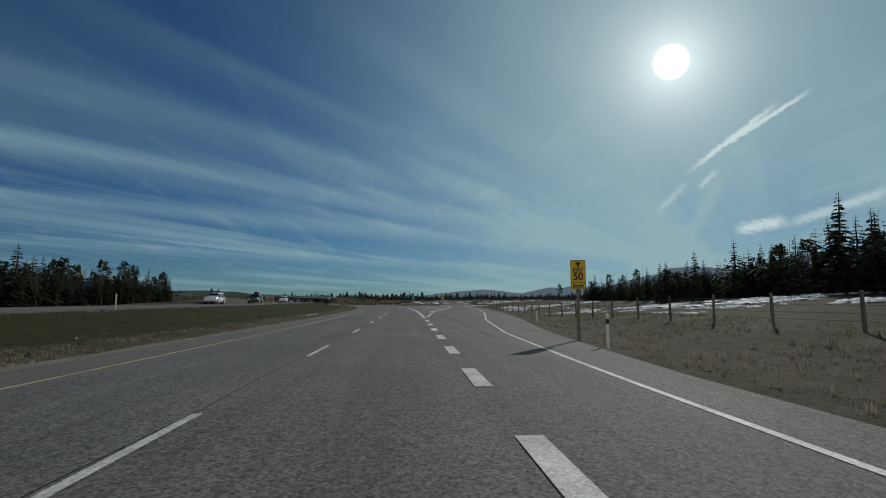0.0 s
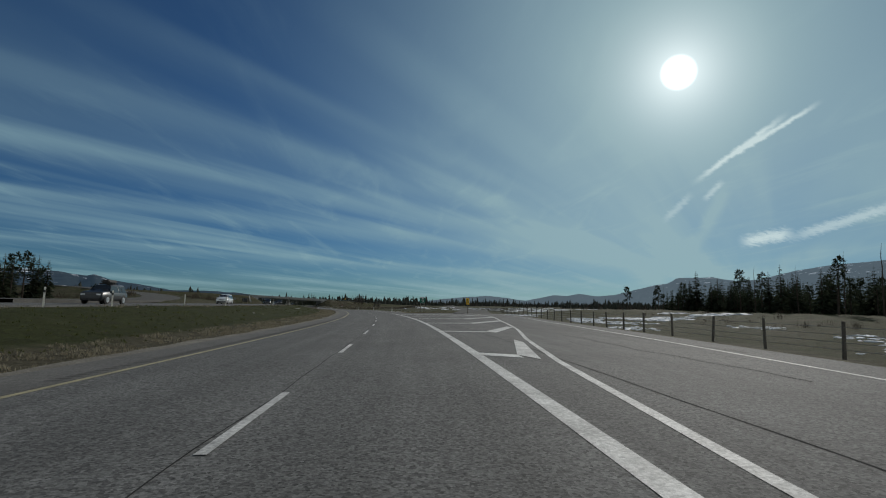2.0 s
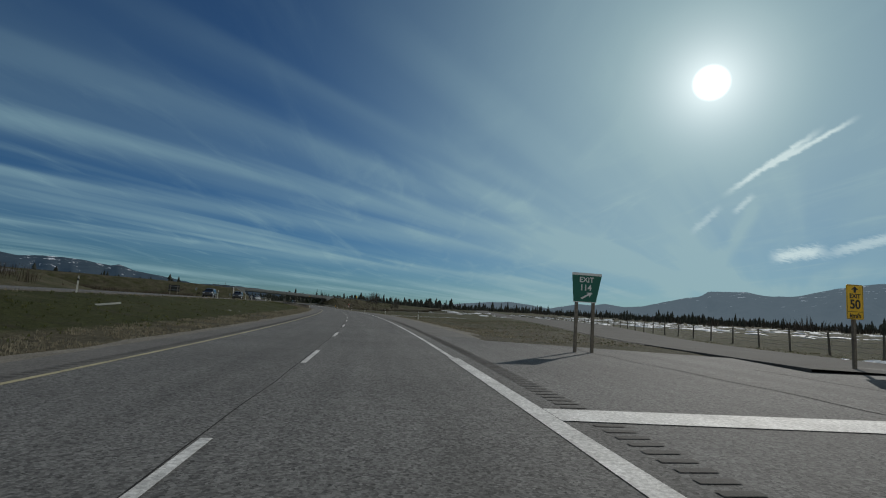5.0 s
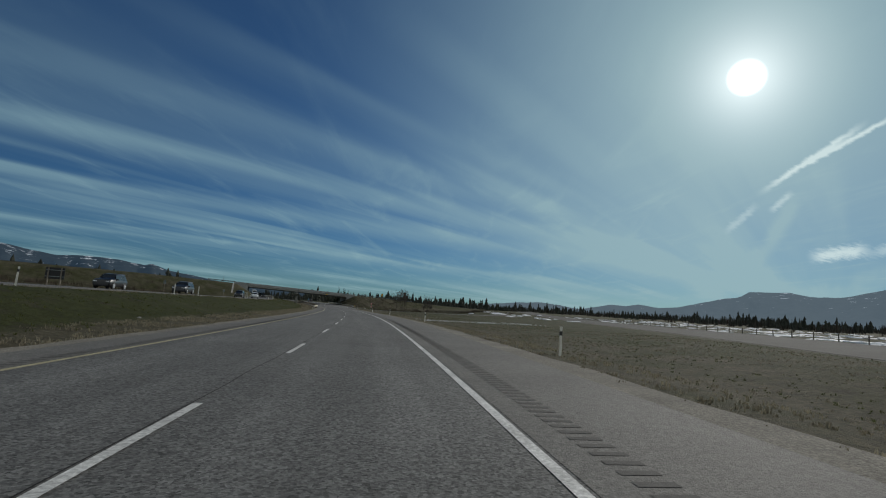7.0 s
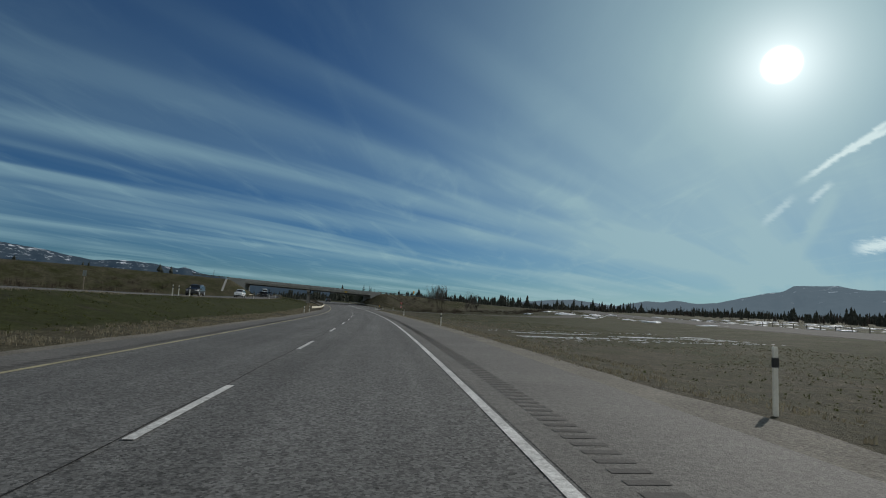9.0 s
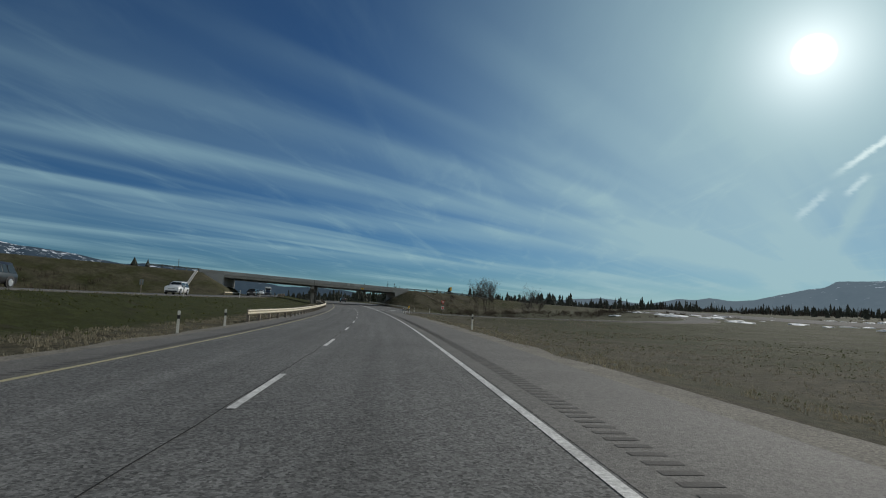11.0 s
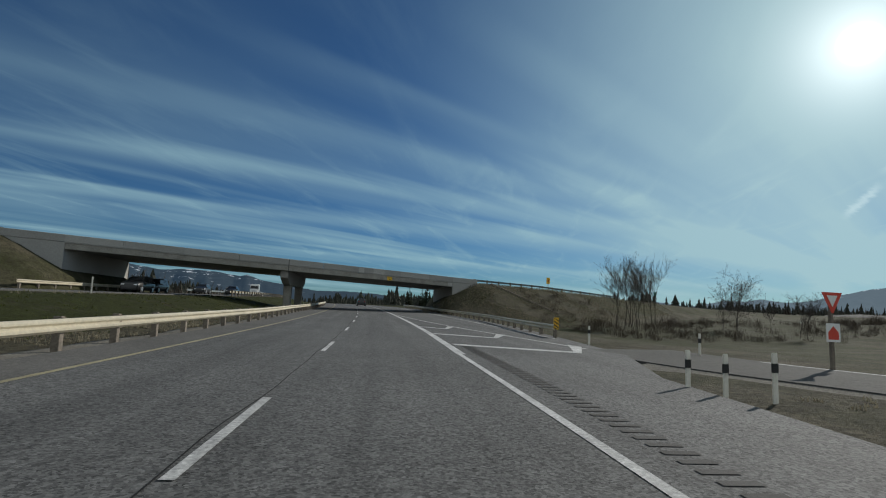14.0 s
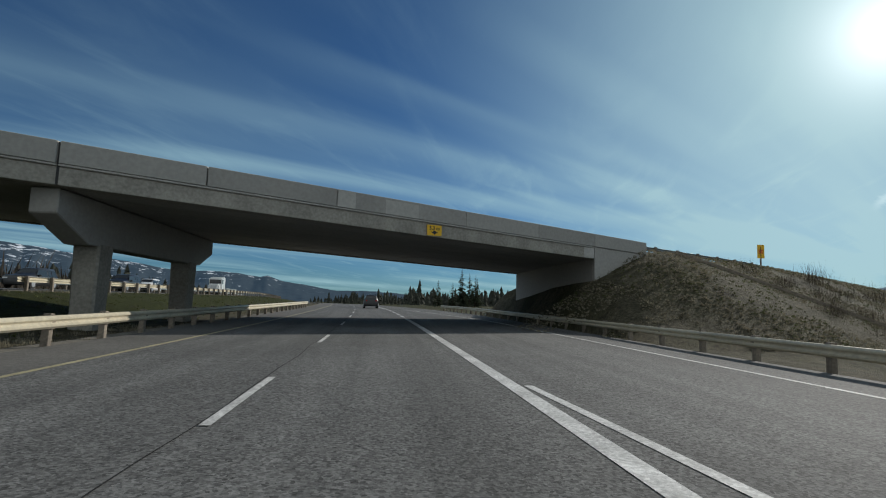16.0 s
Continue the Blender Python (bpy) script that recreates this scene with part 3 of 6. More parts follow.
def ground_z(s, d):
    p = at(s, d)
    z = max(natural_z(s, d), embankment(p) - p.z) if -330 < d < 330 and s < 900 else natural_z(s, d)
    here = np.array((p.x, p.y))
    for xy, zz, half in RAMP_NP.values():
        r = np.hypot(xy[:, 0] - here[0], xy[:, 1] - here[1])
        i = int(r.argmin())
        if r[i] < half + 14:
            k = 1 - step(float(r[i]), half + 2.6, half + 14)
            z = z + (zz[i] - p.z - 0.06 - z) * k
    # never above the main carriageways
    if -7.2 < d < paved(s) + 0.3 and s < 1500:
        z = min(z, -0.14)
    if opposite_edge(s) - 0.2 < d < -21.0:
        z = min(z, opposite_z(s) - 0.1)
    return z


def build_ground():
    ds = [-1000, -700, -480, -340, -260, -205, -170, -145, -125, -110, -98, -88, -80, -73, -66, -60, -55, -50, -47, -44.5, -42.5, -40.5, -39, -37.5, -36, -34.8, -33.4, -31.8,
          -30.8, -29.9, -29.05, -28, -25, -21.2, -20, -18.5, -17, -15.5, -14, -12.5, -11.3, -10.2, -9, -8, -7.1, -4, 0, 4.4, 5.4, 6.5, 7.8, 9.2, 10.6, 12, 13.4, 15,
          17, 19, 21, 23, 25.5, 28, 31, 34, 37, 40, 43, 46, 50, 54, 58, 63, 69, 76, 84, 93, 104, 118, 136, 160, 195, 240, 300, 400, 600, 1000, 2000, 4000]
    sl = [-400, -250, -150, -90, -50, -25] + list(range(-12, 330, 6)) + [330 + 3 * i for i in range(58)] + list(range(504, 640, 10)) + \
        [650, 680, 720, 770, 830, 900, 1000, 1200, 1600, 2200, 3000, 4100]
    n = len(ds)
    vs, green = [], []
    for s in sl:
        for d in ds:
            z = ground_z(s, d)
            vs.append(at(s, d, z))
            q = BRIDGE_INV @ vs[-1]
            g = step(-d, 10.4, 12.6) * (1 - step(-d, 19.5, 22)) * 0.95
            if d > 6:
                g = 0.30 + 0.38 * step(d, 12, 22)
            if d > 6 and embankment(vs[-1]) > 0.3:
                g = 0.26 + 0.54 * step(q.x, 24, 54) * step(z, 0.5, 2.0) * (1 if q.y < 0 else 0.3)
            if d < -29:
                g = 0.5
            green.append(g)
    fs = [(i * n + j, i * n + j + 1, (i + 1) * n + j + 1, (i + 1) * n + j) for i in range(len(sl) - 1) for j in range(n - 1)]
    ob = mesh_object("ground", vs, fs, GRASS, smooth=True)
    att = ob.data.attributes.new("green", "FLOAT", "POINT")
    att.data.foreach_set("value", green)
    return tagged(ob, "spring grass, straw and bare earth beside the highway", "ground", kind="structure")


build_ground()
# the same sheet, for standing things on it
def stand(s, d):
    return at(s, d, ground_z(s, d))


# ---------------------------------------------------------------- carriageways
def left_edge(s):
    return -7.25 - 0.45 * step(s, 385, 405)


road = ribbon("road", -300, 1500, lambda s: (left_edge(s), paved(s) if not 139 < s < 150 else 19.5 - (s - 139) * 1.33), 0.0, ASPHALT, step_m=2.0, depth=0.35)
tagged(road, "worn grey asphalt highway with two lanes one way", "road", kind="structure")
tagged(ribbon("shoulder_left", -200, 900, lambda s: (left_edge(s) + 0.03, -5.80), 0.004, SHOULDER), "pale paved strip beside the yellow edge line", "shoulder", kind="structure")
tagged(ribbon("shoulder_right", 152, 356, lambda s: (2.02, paved(s) - 0.03), 0.004, SHOULDER), "wide pale paved shoulder beside the white edge line", "shoulder", kind="structure")
far_road = ribbon("road_opposite", -300, 1500, lambda s: (opposite_edge(s), -21.6), opposite_z, ASPHALT, depth=0.35)
tagged(far_road, "grey asphalt carriageway for the oncoming traffic", "road", kind="structure")
tagged(ribbon("gravel_verge_left", -60, 640, lambda s: (left_edge(s) - 0.8 - 0.35 * noise.noise((s * 0.3, 0, 0)), left_edge(s) + 0.02), -0.045, GRAVEL, step_m=1.5, depth=0.25),
       "crumbled gravel strip between asphalt and dry grass", "gravel verge", kind="structure")
tagged(ribbon("gravel_verge_right", 152, 355, lambda s: (paved(s) - 0.02, paved(s) + 1.1 + 0.35 * noise.noise((s * 0.25, 5, 0))), -0.05, GRAVEL, step_m=1.5, depth=0.3),
       "crumbled gravel strip between asphalt and dry grass", "gravel verge", kind="structure")


def strip_along(name, line, half, mat, lift=0.0, depth=0.3, splay=0.0, cant=0.0):
    """A strip on both sides of a line; cant: how far its right side is tilted up, once it has left its start behind."""
    vs, fs = [], []
    for i, p in enumerate(line):
        a, b = line[max(0, i - 1)], line[min(len(line) - 1, i + 1)]
        t = (b - a).to_2d().normalized()
        r = Vector((t.y, -t.x, 0))
        h = half(i / (len(line) - 1)) if callable(half) else half
        tilt = Vector((0, 0, cant * h * step((p - line[0]).length, 25, 70)))
        l, q = p - r * h, p + r * h + tilt * 2
        vs += [l + Vector((0, 0, lift)), q + Vector((0, 0, lift)), l - r * splay + Vector((0, 0, lift - depth)), q + r * splay + Vector((0, 0, lift - depth))]
    for i in range(len(line) - 1):
        a, b = i * 4, i * 4 + 4
        fs += [(a, a + 1, b + 1, b), (a + 2, a, b, b + 2), (a + 1, a + 3, b + 3, b + 1)]
    return mesh_object(name, vs, fs, mat)


for nm, (line, half) in RAMP_LINES.items():
    lean = 0.065 if nm == "exit_ramp" else 0.0
    tagged(strip_along(nm, line, half, RAMP_ASPHALT, lift=0.02 if nm == "joining_ramp" else 0.006, depth=0.3 + lean * 9, cant=lean), "single lane asphalt ramp of the interchange", "ramp", kind="structure")
    if nm != "west_ramp":
        tagged(strip_along(nm + "_verge", line[4:], half + 0.03, GRAVEL, lift=-0.012, depth=0.26 + lean * 9, splay=1.7, cant=lean), "sloping gravel verge of the ramp", "gravel verge", kind="structure")


def crossing_line(u0, u1, o):
    n = int(abs(u1 - u0) / 5) + 1
    return [BRIDGE @ Vector((u0 + (u1 - u0) * i / n, o, crest(u0 + (u1 - u0) * i / n) + 0.02)) for i in range(n + 1)]


for u0, u1 in ((-400, -44.0), (18.5, 230)):
    tagged(strip_along("crossing_road", crossing_line(u0, u1, 6.7), 5.2, ASPHALT), "asphalt road on top of the grassy embankment", "road", kind="structure")

# ---------------------------------------------------------------- paint on the road
MARK = 0.0075
EDGE_R = 1.90


def line_mark(name, s0, s1, d, wide, mat, label, step_m=3.0):
    f = d if callable(d) else (lambda s: d)
    return tagged(ribbon(name, s0, s1, lambda s: (f(s) - wide / 2, f(s) + wide / 2), MARK, mat, step_m), label, "road marking", kind="structure")


line_mark("edge_line_yellow", -150, 800, -5.68, 0.13, YELLOW_PAINT, "faded yellow line along the median side")
line_mark("edge_line_white", 141, 368, EDGE_R, 0.14, WHITE_PAINT, "worn white line along the outer side")
line_mark("edge_line_white", 470, 800, EDGE_R, 0.14, WHITE_PAINT, "worn white line along the outer side")
line_mark("edge_line_white", -150, 24, lambda s: np.interp(s, (-150, -10, 10, 24), (4.2, 4.3, 4.55, 5.0)), 0.13, WHITE_PAINT, "worn white line along the exit lane")
line_mark("exit_lane_line", 24, 141, lambda s: np.interp(s, (24, 40, 60, 72, 96, 122, 141), (5.0, 6.4, 9.3, 10.6, 12.9, 16.6, 19.0)), 0.13, WHITE_PAINT, "worn white line along the exit lane")
line_mark("gore_line_left", 45, 140.95, lambda s: np.interp(s, (45, 100, 150), (1.9, 2.05, 1.9)), 0.30, WHITE_PAINT, "broad white line beside the painted island")
line_mark("gore_line_right", 45.5, 139, lambda s: np.interp(s, (45, 54, 63, 72, 82, 98, 112, 126, 139), (2.15, 2.8, 3.7, 5.0, 6.9, 9.4, 11.9, 13.8, 15.0)), 0.18, WHITE_PAINT, "white line on the exit side of the painted island")
line_mark("join_line", 378, 470, lambda s: np.interp(s, (378, 388, 405, 440, 470), (8.2, 8.3, 8.3, 8.0, 4.3)), 0.14, WHITE_PAINT, "worn white line along the joining lane")
line_mark("gore_line_left", 368.05, 440, lambda s: np.interp(s, (368, 380, 398, 440), (1.95, 2.1, 2.1, 2.02)), 0.28, WHITE_PAINT, "broad white line beside the painted island")
line_mark("gore_line_right", 372, 412, lambda s: np.interp(s, (372, 385, 398, 412), (7.3, 4.9, 3.3, 2.35)), 0.16, WHITE_PAINT, "white line on the ramp side of the painted island")



def quad_mark(name, pts, mat, label, group):
    vs = [at(s, d, MARK + 0.004) for s, d in pts]
    return tagged(mesh_object(name, vs, [tuple(range(len(vs)))], mat), label, "road marking", group)


# broken centre line: each dash lies by itself
for i in range(-8, 62):
    s0 = 13.8 + i * 10.4
    quad_mark("lane_dash", [(s0, -1.94), (s0, -1.82), (s0 + 3.4, -1.82), (s0 + 3.4, -1.94)], WHITE_PAINT, "short worn white dash between the lanes", "lane dashes")
# dotted line before the exit, and along the joining lane
for i in range(8):
    s0 = 1.5 + i * 5.6 - 4
    quad_mark("exit_dot", [(s0, 1.76), (s0, 2.06), (s0 + 2.4, 2.06), (s0 + 2.4, 1.76)], WHITE_PAINT, "short broad white dash before the exit", "exit dots")
for i in range(9):
    s0 = 443 + i * 6
    quad_mark("join_dot", [(s0, 1.90), (s0, 2.14), (s0 + 3, 2.14), (s0 + 3, 1.90)], WHITE_PAINT, "short broad white dash beside the joining lane", "join dots")
# white line along the nose side of the joining ramp
side_line = []
ramp_pts = RAMP_LINES["joining_ramp"][0]
for i, p in enumerate(ramp_pts[4:34]):
    t2 = (ramp_pts[i + 5] - ramp_pts[i + 3]).to_2d().normalized()
    side_line.append(p + Vector((-t2.y, t2.x, 0)) * 2.2)
tagged(strip_along("ramp_edge_line", side_line, 0.07, WHITE_PAINT, lift=0.028, depth=0.004), "worn white line along the joining ramp", "road marking", kind="structure")
# bars across the painted islands
for s0, elbow, right in ((65.2, 3.1, 4.6), (78.7, 4.4, 7.2), (92.2, 5.4, 9.6), (106, 7.0, 12.1), (120, 7.6, 13.9), (132.8, 8.2, 15.0)):
    quad_mark("island_bar", [(s0 - 0.1, 2.1), (s0 + 0.7, 2.1), (s0 + 0.1, elbow), (s0 - 0.8, elbow)], WHITE_PAINT, "broad white bar across the painted island", "island bars")
    quad_mark("island_bar", [(s0 + 0.1, elbow), (s0 - 1.2, elbow + 0.35), (s0 + 5.3, right - 0.1), (s0 + 6.8, right - 0.15)], WHITE_PAINT, "broad white bar turned along the exit line", "island bars")
for s0, elbow, right in ((371.6, 6.2, 7.5), (378.2, 4.9, 6.1), (385.2, 3.6, 4.5)):
    quad_mark("island_bar", [(s0 - 0.3, 2.25), (s0 + 0.35, 2.25), (s0 - 1.2, elbow), (s0 - 1.9, elbow)], WHITE_PAINT, "broad white bar across the painted island", "island bars")
    quad_mark("island_bar", [(s0 - 1.9, elbow + 0.01), (s0 - 1.2, elbow + 0.01), (s0 + 2.2, right - 0.25), (s0 + 1.3, right)], WHITE_PAINT, "broad white bar turned along the ramp line", "island bars")

# sealed seam beside the dashes and wandering cracks
def crack(name, s0, s1, d0, wob, seed, wide=0.035):
    return tagged(ribbon(name, s0, s1, lambda s: ((lambda c: (c - wide / 2, c + wide / 2))(d0 + wob * noise.noise((s * 0.35, seed, 0)))), 0.0055, TAR, 0.7),
                  "thin dark sealed crack along the asphalt", "sealed crack", kind="structure")


crack("sealed_seam", -20, 480, -1.98, 0.08, 1.0, 0.018)
crack("sealed_crack", 60, 150, 7.6, 0.5, 4.0)
crack("sealed_crack", 66, 140, 10.4, 0.4, 6.0)
crack("sealed_crack", 20, 110, 4.0, 0.15, 9.0, 0.03)


def rumble(name, s0, s1, d, wide):
    vs, fs, s = [], [], s0
    while s < s1:
        k = len(vs)
        vs += [at(s, d - wide / 2, 0.0085), at(s, d + wide / 2, 0.0085), at(s + 0.13, d + wide / 2, 0.0085), at(s + 0.13, d - wide / 2, 0.0085)]
        fs.append((k, k + 1, k + 2, k + 3))
        s += 0.30
    return tagged(mesh_object(name, vs, fs, RUMBLE), "row of milled rumble strip grooves in the shoulder", "rumble strip", kind="stuff")


rumble("rumble_strip", 150, 372, 2.62, 0.38)
rumble("rumble_strip", 112, 150, 2.62, 0.38)
rumble("rumble_strip", 60, 350, -6.05, 0.26)

# ---------------------------------------------------------------- far ridges
# skyline as (degrees left of the y axis, degrees above the horizon)
WEST_SKY = [(75, 5.2), (60, 4.6), (53, 3.95), (50, 3.5), (46, 3.15), (44, 2.8), (42, 2.52), (39.5, 2.72), (37, 2.6), (35, 2.32), (34.4, 2.5), (33, 2.02),
            (30.5, 1.7), (28, 1.26), (24, 1.3), (21.8, 1.2), (18.5, 0.85), (16, 0.62), (12, 0.5), (8, 0.45)]
EAST_SKY = [(14, 0.4), (7, 0.5), (1.7, 0.85), (-3, 1.4), (-5.5, 1.55), (-7.5, 1.35), (-9.5, 1.1), (-12.5, 1.75), (-14, 1.7), (-15.2, 1.95), (-17, 1.7), (-18.8, 1.85), (-21, 2.45),
            (-23.0, 2.95), (-24.2, 3.12), (-25.0, 3.65), (-28.2, 3.72), (-29.6, 3.4), (-32, 3.42), (-35, 4.2), (-37.5, 4.65), (-42, 5.0), (-55, 5.4), (-75, 5.0)]


def build_ridge(name, sky, dist, mat, label, seed):
    """A wooded ridge whose crest follows the skyline: rows fall towards the viewer, with gullies."""
    base = Vector((-45, 200, 0))
    az0, az1 = sky[0][0], sky[-1][0]
    n, rows = 320, 9
    xs = [p[0] for p in sky][::-1]
    ys = [p[1] for p in sky][::-1]
    vs, fs = [], []
    for i in range(n + 1):
        az = az0 + (az1 - az0) * i / n
        el = float(np.interp(az, xs, ys)) + 0.05 * noise.fractal((az * 0.9, seed, 0), 1.0, 2.0, 4)
        top = 1.35 + dist * math.tan(radians(el))
        for j in range(rows):
            k = j / (rows - 1)
            gully = noise.fractal((az * 0.8, k * 3, seed + 3), 1.0, 2.0, 3)
            r = dist * (1 - 0.30 * k) + 140 * gully * math.sin(k * math.pi)
            z = -8 + (top + 8) * (1 - k) ** 1.25
            vs.append(base + Vector((-math.sin(radians(az)) * r, math.cos(radians(az)) * r, z)))
    for i in range(n):
        for j in range(rows - 1):
            a, b = i * rows + j, (i + 1) * rows + j
            fs.append((a, a + 1, b + 1, b))
    return tagged(mesh_object(name, vs, fs, mat, smooth=True), label, "mountain", kind="structure")


build_ridge("backdrop_west", WEST_SKY, 4300, MOUNTAIN_WEST, "wooded mountain range with snow patches, tinted by a faint blue glow", 2.0)
build_ridge("backdrop_east", EAST_SKY, 4100, MOUNTAIN_EAST, "flat topped mountain under the sun with a hazy grey blue glow", 8.0)

# ---------------------------------------------------------------- overpass
def build_overpass():
    top = empty("overpass_bridge", Matrix.Translation(BRIDGE @ Vector((-17.5, 0, 0))))
    tagged(top, "two span concrete road overpass with solid parapets", "bridge")
    back = top.matrix_basis.inverted()

    def prism(name, mat, outline, o0, o1, label="", skew=SKEW, bevel=0.0, cut_z=None):
        """outline: (u, drop below the parapet's top) corners of a face; extruded from o0 to o1, following the skew."""
        bm = bmesh.new()
        rings = []
        for o in (o0, o1):
            ring = []
            for u, drop in outline:
                uu = u + skew * o
                ring.append(bm.verts.new(back @ (BRIDGE @ Vector((uu, o, parapet_top(uu) - drop)))))
            rings.append(ring)
        n = len(outline)
        bm.faces.new(rings[0]), bm.faces.new(list(reversed(rings[1])))
        for i in range(n):
            j = (i + 1) % n
            bm.faces.new((rings[0][j], rings[0][i], rings[1][i], rings[1][j]))
        bmesh.ops.recalc_face_normals(bm, faces=bm.faces)
        if bevel:
            bmesh.ops.bevel(bm, geom=list(bm.edges), offset=bevel, segments=1, affect="EDGES")
        return part(name, bm, mat, top, label)

    def rect(u0, u1, a, b):
        return [(u0, a), (u1, a), (u1, b), (u0, b)]

    ends = (-40.7, -17.55, 8.0)
    W = DECK_WIDE
    for i in range(2):
        u0, u1 = ends[i] + 0.03, ends[i + 1] - 0.03
        prism("deck_slab", CONCRETE, rect(u0, u1, 0.80, 1.02), 0.30, W - 0.30, "concrete deck between the parapets")
        # outer girders, with a small ledge at their head
        for o0, o1 in ((0.02, 0.55), (W - 0.55, W - 0.02)):
            prism("edge_girder", CONCRETE_DARKER, rect(u0, u1, 0.84, 1.47), o0, o1, "darker mottled concrete edge girder", bevel=0.02)
        prism("girder_ledge", CONCRETE, rect(u0, u1, 0.765, 0.84), -0.05, 0.25, bevel=0.015)
        for k in range(9):
            o = 0.62 + k * (W - 1.24) / 9
            prism("inner_girder", CONCRETE, rect(u0, u1, 1.02, 1.43), o, o + (W - 1.24) / 9 - 0.04)
        prism("girder_end_block", CONCRETE_PALE, rect(u1 - 0.85, u1 - 0.02, 0.86, 1.455), -0.02, 0.02) if i == 1 else None
    # dark strip added to keep light from showing through the joint over the pier
    for o0, o1 in ((0.03, 0.24), (W - 0.24, W - 0.03)):
        prism("joint_seal", TRIM, rect(-17.60, -17.50, 0.03, 1.45), o0, o1, "dark strip added in the open joint over the pier")
    # parapet panels on both sides, with open joints
    joints = [-46.2, -40.7, -35.6, -29.6, -23.6, -17.55, -13.0, -7.9, -1.2, 3.6, 8.0, 12.75]
    for a, b in zip(joints, joints[1:]):
        gap = 0.045 if abs(a + 17.55) < 0.1 or abs(b + 17.55) < 0.1 else 0.008
        prism("parapet_panel", CONCRETE, rect(a + gap, b - gap, 0.0, 0.75), -0.06, 0.26, bevel=0.015)
        prism("parapet_panel", CONCRETE, rect(a + gap, b - gap, 0.0, 0.75), W - 0.26, W + 0.06, bevel=0.015)
    prism("parapet_patch", CONCRETE_PALE, rect(-7.85, -7.05, 0.03, 0.735), -0.066, -0.055, "pale repaired patch of the parapet")
    prism("parapet_patch", CONCRETE_PALE, rect(-5.6, -3.9, 0.10, 0.735), -0.066, -0.055, "pale repaired patch of the parapet")
    # abutments: breast wall under the deck and wing walls beside the fill
    for u0, u1, wing, turn in ((8.0, 9.6, (8.0, 12.75), SKEW - 0.10), (-41.9, -40.7, (-46.2, -40.7), SKEW)):
        prism("abutment_wall", CONCRETE, rect(u0, u1, 0.77, 6.2), 0.3, W - 0.3, "plain concrete abutment under the deck", skew=turn)
        for o0, o1 in ((0.0, 0.3), (W - 0.3, W)):
            prism("wing_wall", CONCRETE, rect(wing[0], wing[1], 0.77, 6.2), o0, o1, "concrete wing wall against the grassy fill")
    for u0, u1 in ((9.2, 18.5), (-50.5, -41.9)):
        prism("approach_slab", CONCRETE, rect(u0, u1, 0.80, 1.1), 0.3, W - 0.3)

    # pier: a cap with tapered ends on two columns, in line with the highway below
    near, far = Vector((-108.09, 403.24, 0)), Vector((-112.84, 416.14, 0))
    way = (far - near).normalized()
    side = Vector((way.y, -way.x, 0))
    soffit = parapet_top(-17) - 1.475
    span = (far - near).length
    bm = bmesh.new()
    prof = [(0, soffit), (span, soffit - 0.15), (span, soffit - 0.95), (span - 1.7, soffit - 1.70), (1.9, soffit - 1.70), (0, soffit - 0.85)]
    rings = []
    for k in (-0.47, 0.47):
        rings.append([bm.verts.new(back @ (near + way * a + side * k + Vector((0, 0, z)))) for a, z in prof])
    bm.faces.new(rings[0]), bm.faces.new(list(reversed(rings[1])))
    for i in range(6):
        j = (i + 1) % 6
        bm.faces.new((rings[0][j], rings[0][i], rings[1][i], rings[1][j]))
    bmesh.ops.recalc_face_normals(bm, faces=bm.faces)
    bmesh.ops.bevel(bm, geom=list(bm.edges), offset=0.04, segments=1, affect="EDGES")
    part("pier_cap", bm, CONCRETE, top, "concrete pier cap with tapered ends")
    for a in (3.0, 11.1):
        foot = near + way * a
        bm = bmesh.new()
        base_z = -0.6
        rings = []
        for z, hw in ((base_z, 0.42), (soffit - 1.62, 0.50)):
            ring = []
            for x, y in ((-1, -1), (1, -1), (1, 1), (-1, 1)):
                ring.append(bm.verts.new(back @ (foot + way * x * hw + side * y * hw + Vector((0, 0, z)))))
            rings.append(ring)
        bm.faces.new(rings[0]), bm.faces.new(list(reversed(rings[1])))
        for i in range(4):
            j = (i + 1) % 4
            bm.faces.new((rings[0][j], rings[0][i], rings[1][i], rings[1][j]))
        bmesh.ops.recalc_face_normals(bm, faces=bm.faces)
        bmesh.ops.bevel(bm, geom=[e for e in bm.edges if abs(e.verts[0].co.z - e.verts[1].co.z) > 1], offset=0.08, segments=1, affect="EDGES")
        part("pier_column", bm, CONCRETE_DARKER, top, "square concrete pier column")
    return top


build_overpass()

# concrete slope drain down the left fill
def build_chute(name, a, b, wide, label, mat=None):
    line = [a.lerp(b, i / 12) for i in range(13)]
    vs, fs = [], []
    t = (b - a).to_2d().normalized()
    r = Vector((t.y, -t.x, 0))
    prof = ((-1.0, 0.13), (-0.7, 0.13), (-0.5, 0.08), (0.5, 0.08), (0.7, 0.13), (1.0, 0.13), (1.0, -0.3), (-1.0, -0.3))
    for p in line:
        z = max(embankment(p), -0.2)
        vs += [Vector((p.x, p.y, z + h)) + r * (wide / 2 * k) for k, h in prof]
    m = len(prof)
    for i in range(len(line) - 1):
        for j in range(m):
            k = (j + 1) % m
            fs.append((i * m + j, i * m + k, (i + 1) * m + k, (i + 1) * m + j))
    return tagged(mesh_object(name, vs, fs, mat or CONCRETE), label, "slope drain")


build_chute("slope_drain", BRIDGE @ Vector((-46.9, -0.4, 0)), BRIDGE @ Vector((-51.0, -9.4, 0)), 0.55, "pale concrete drain channel down the grassy fill")
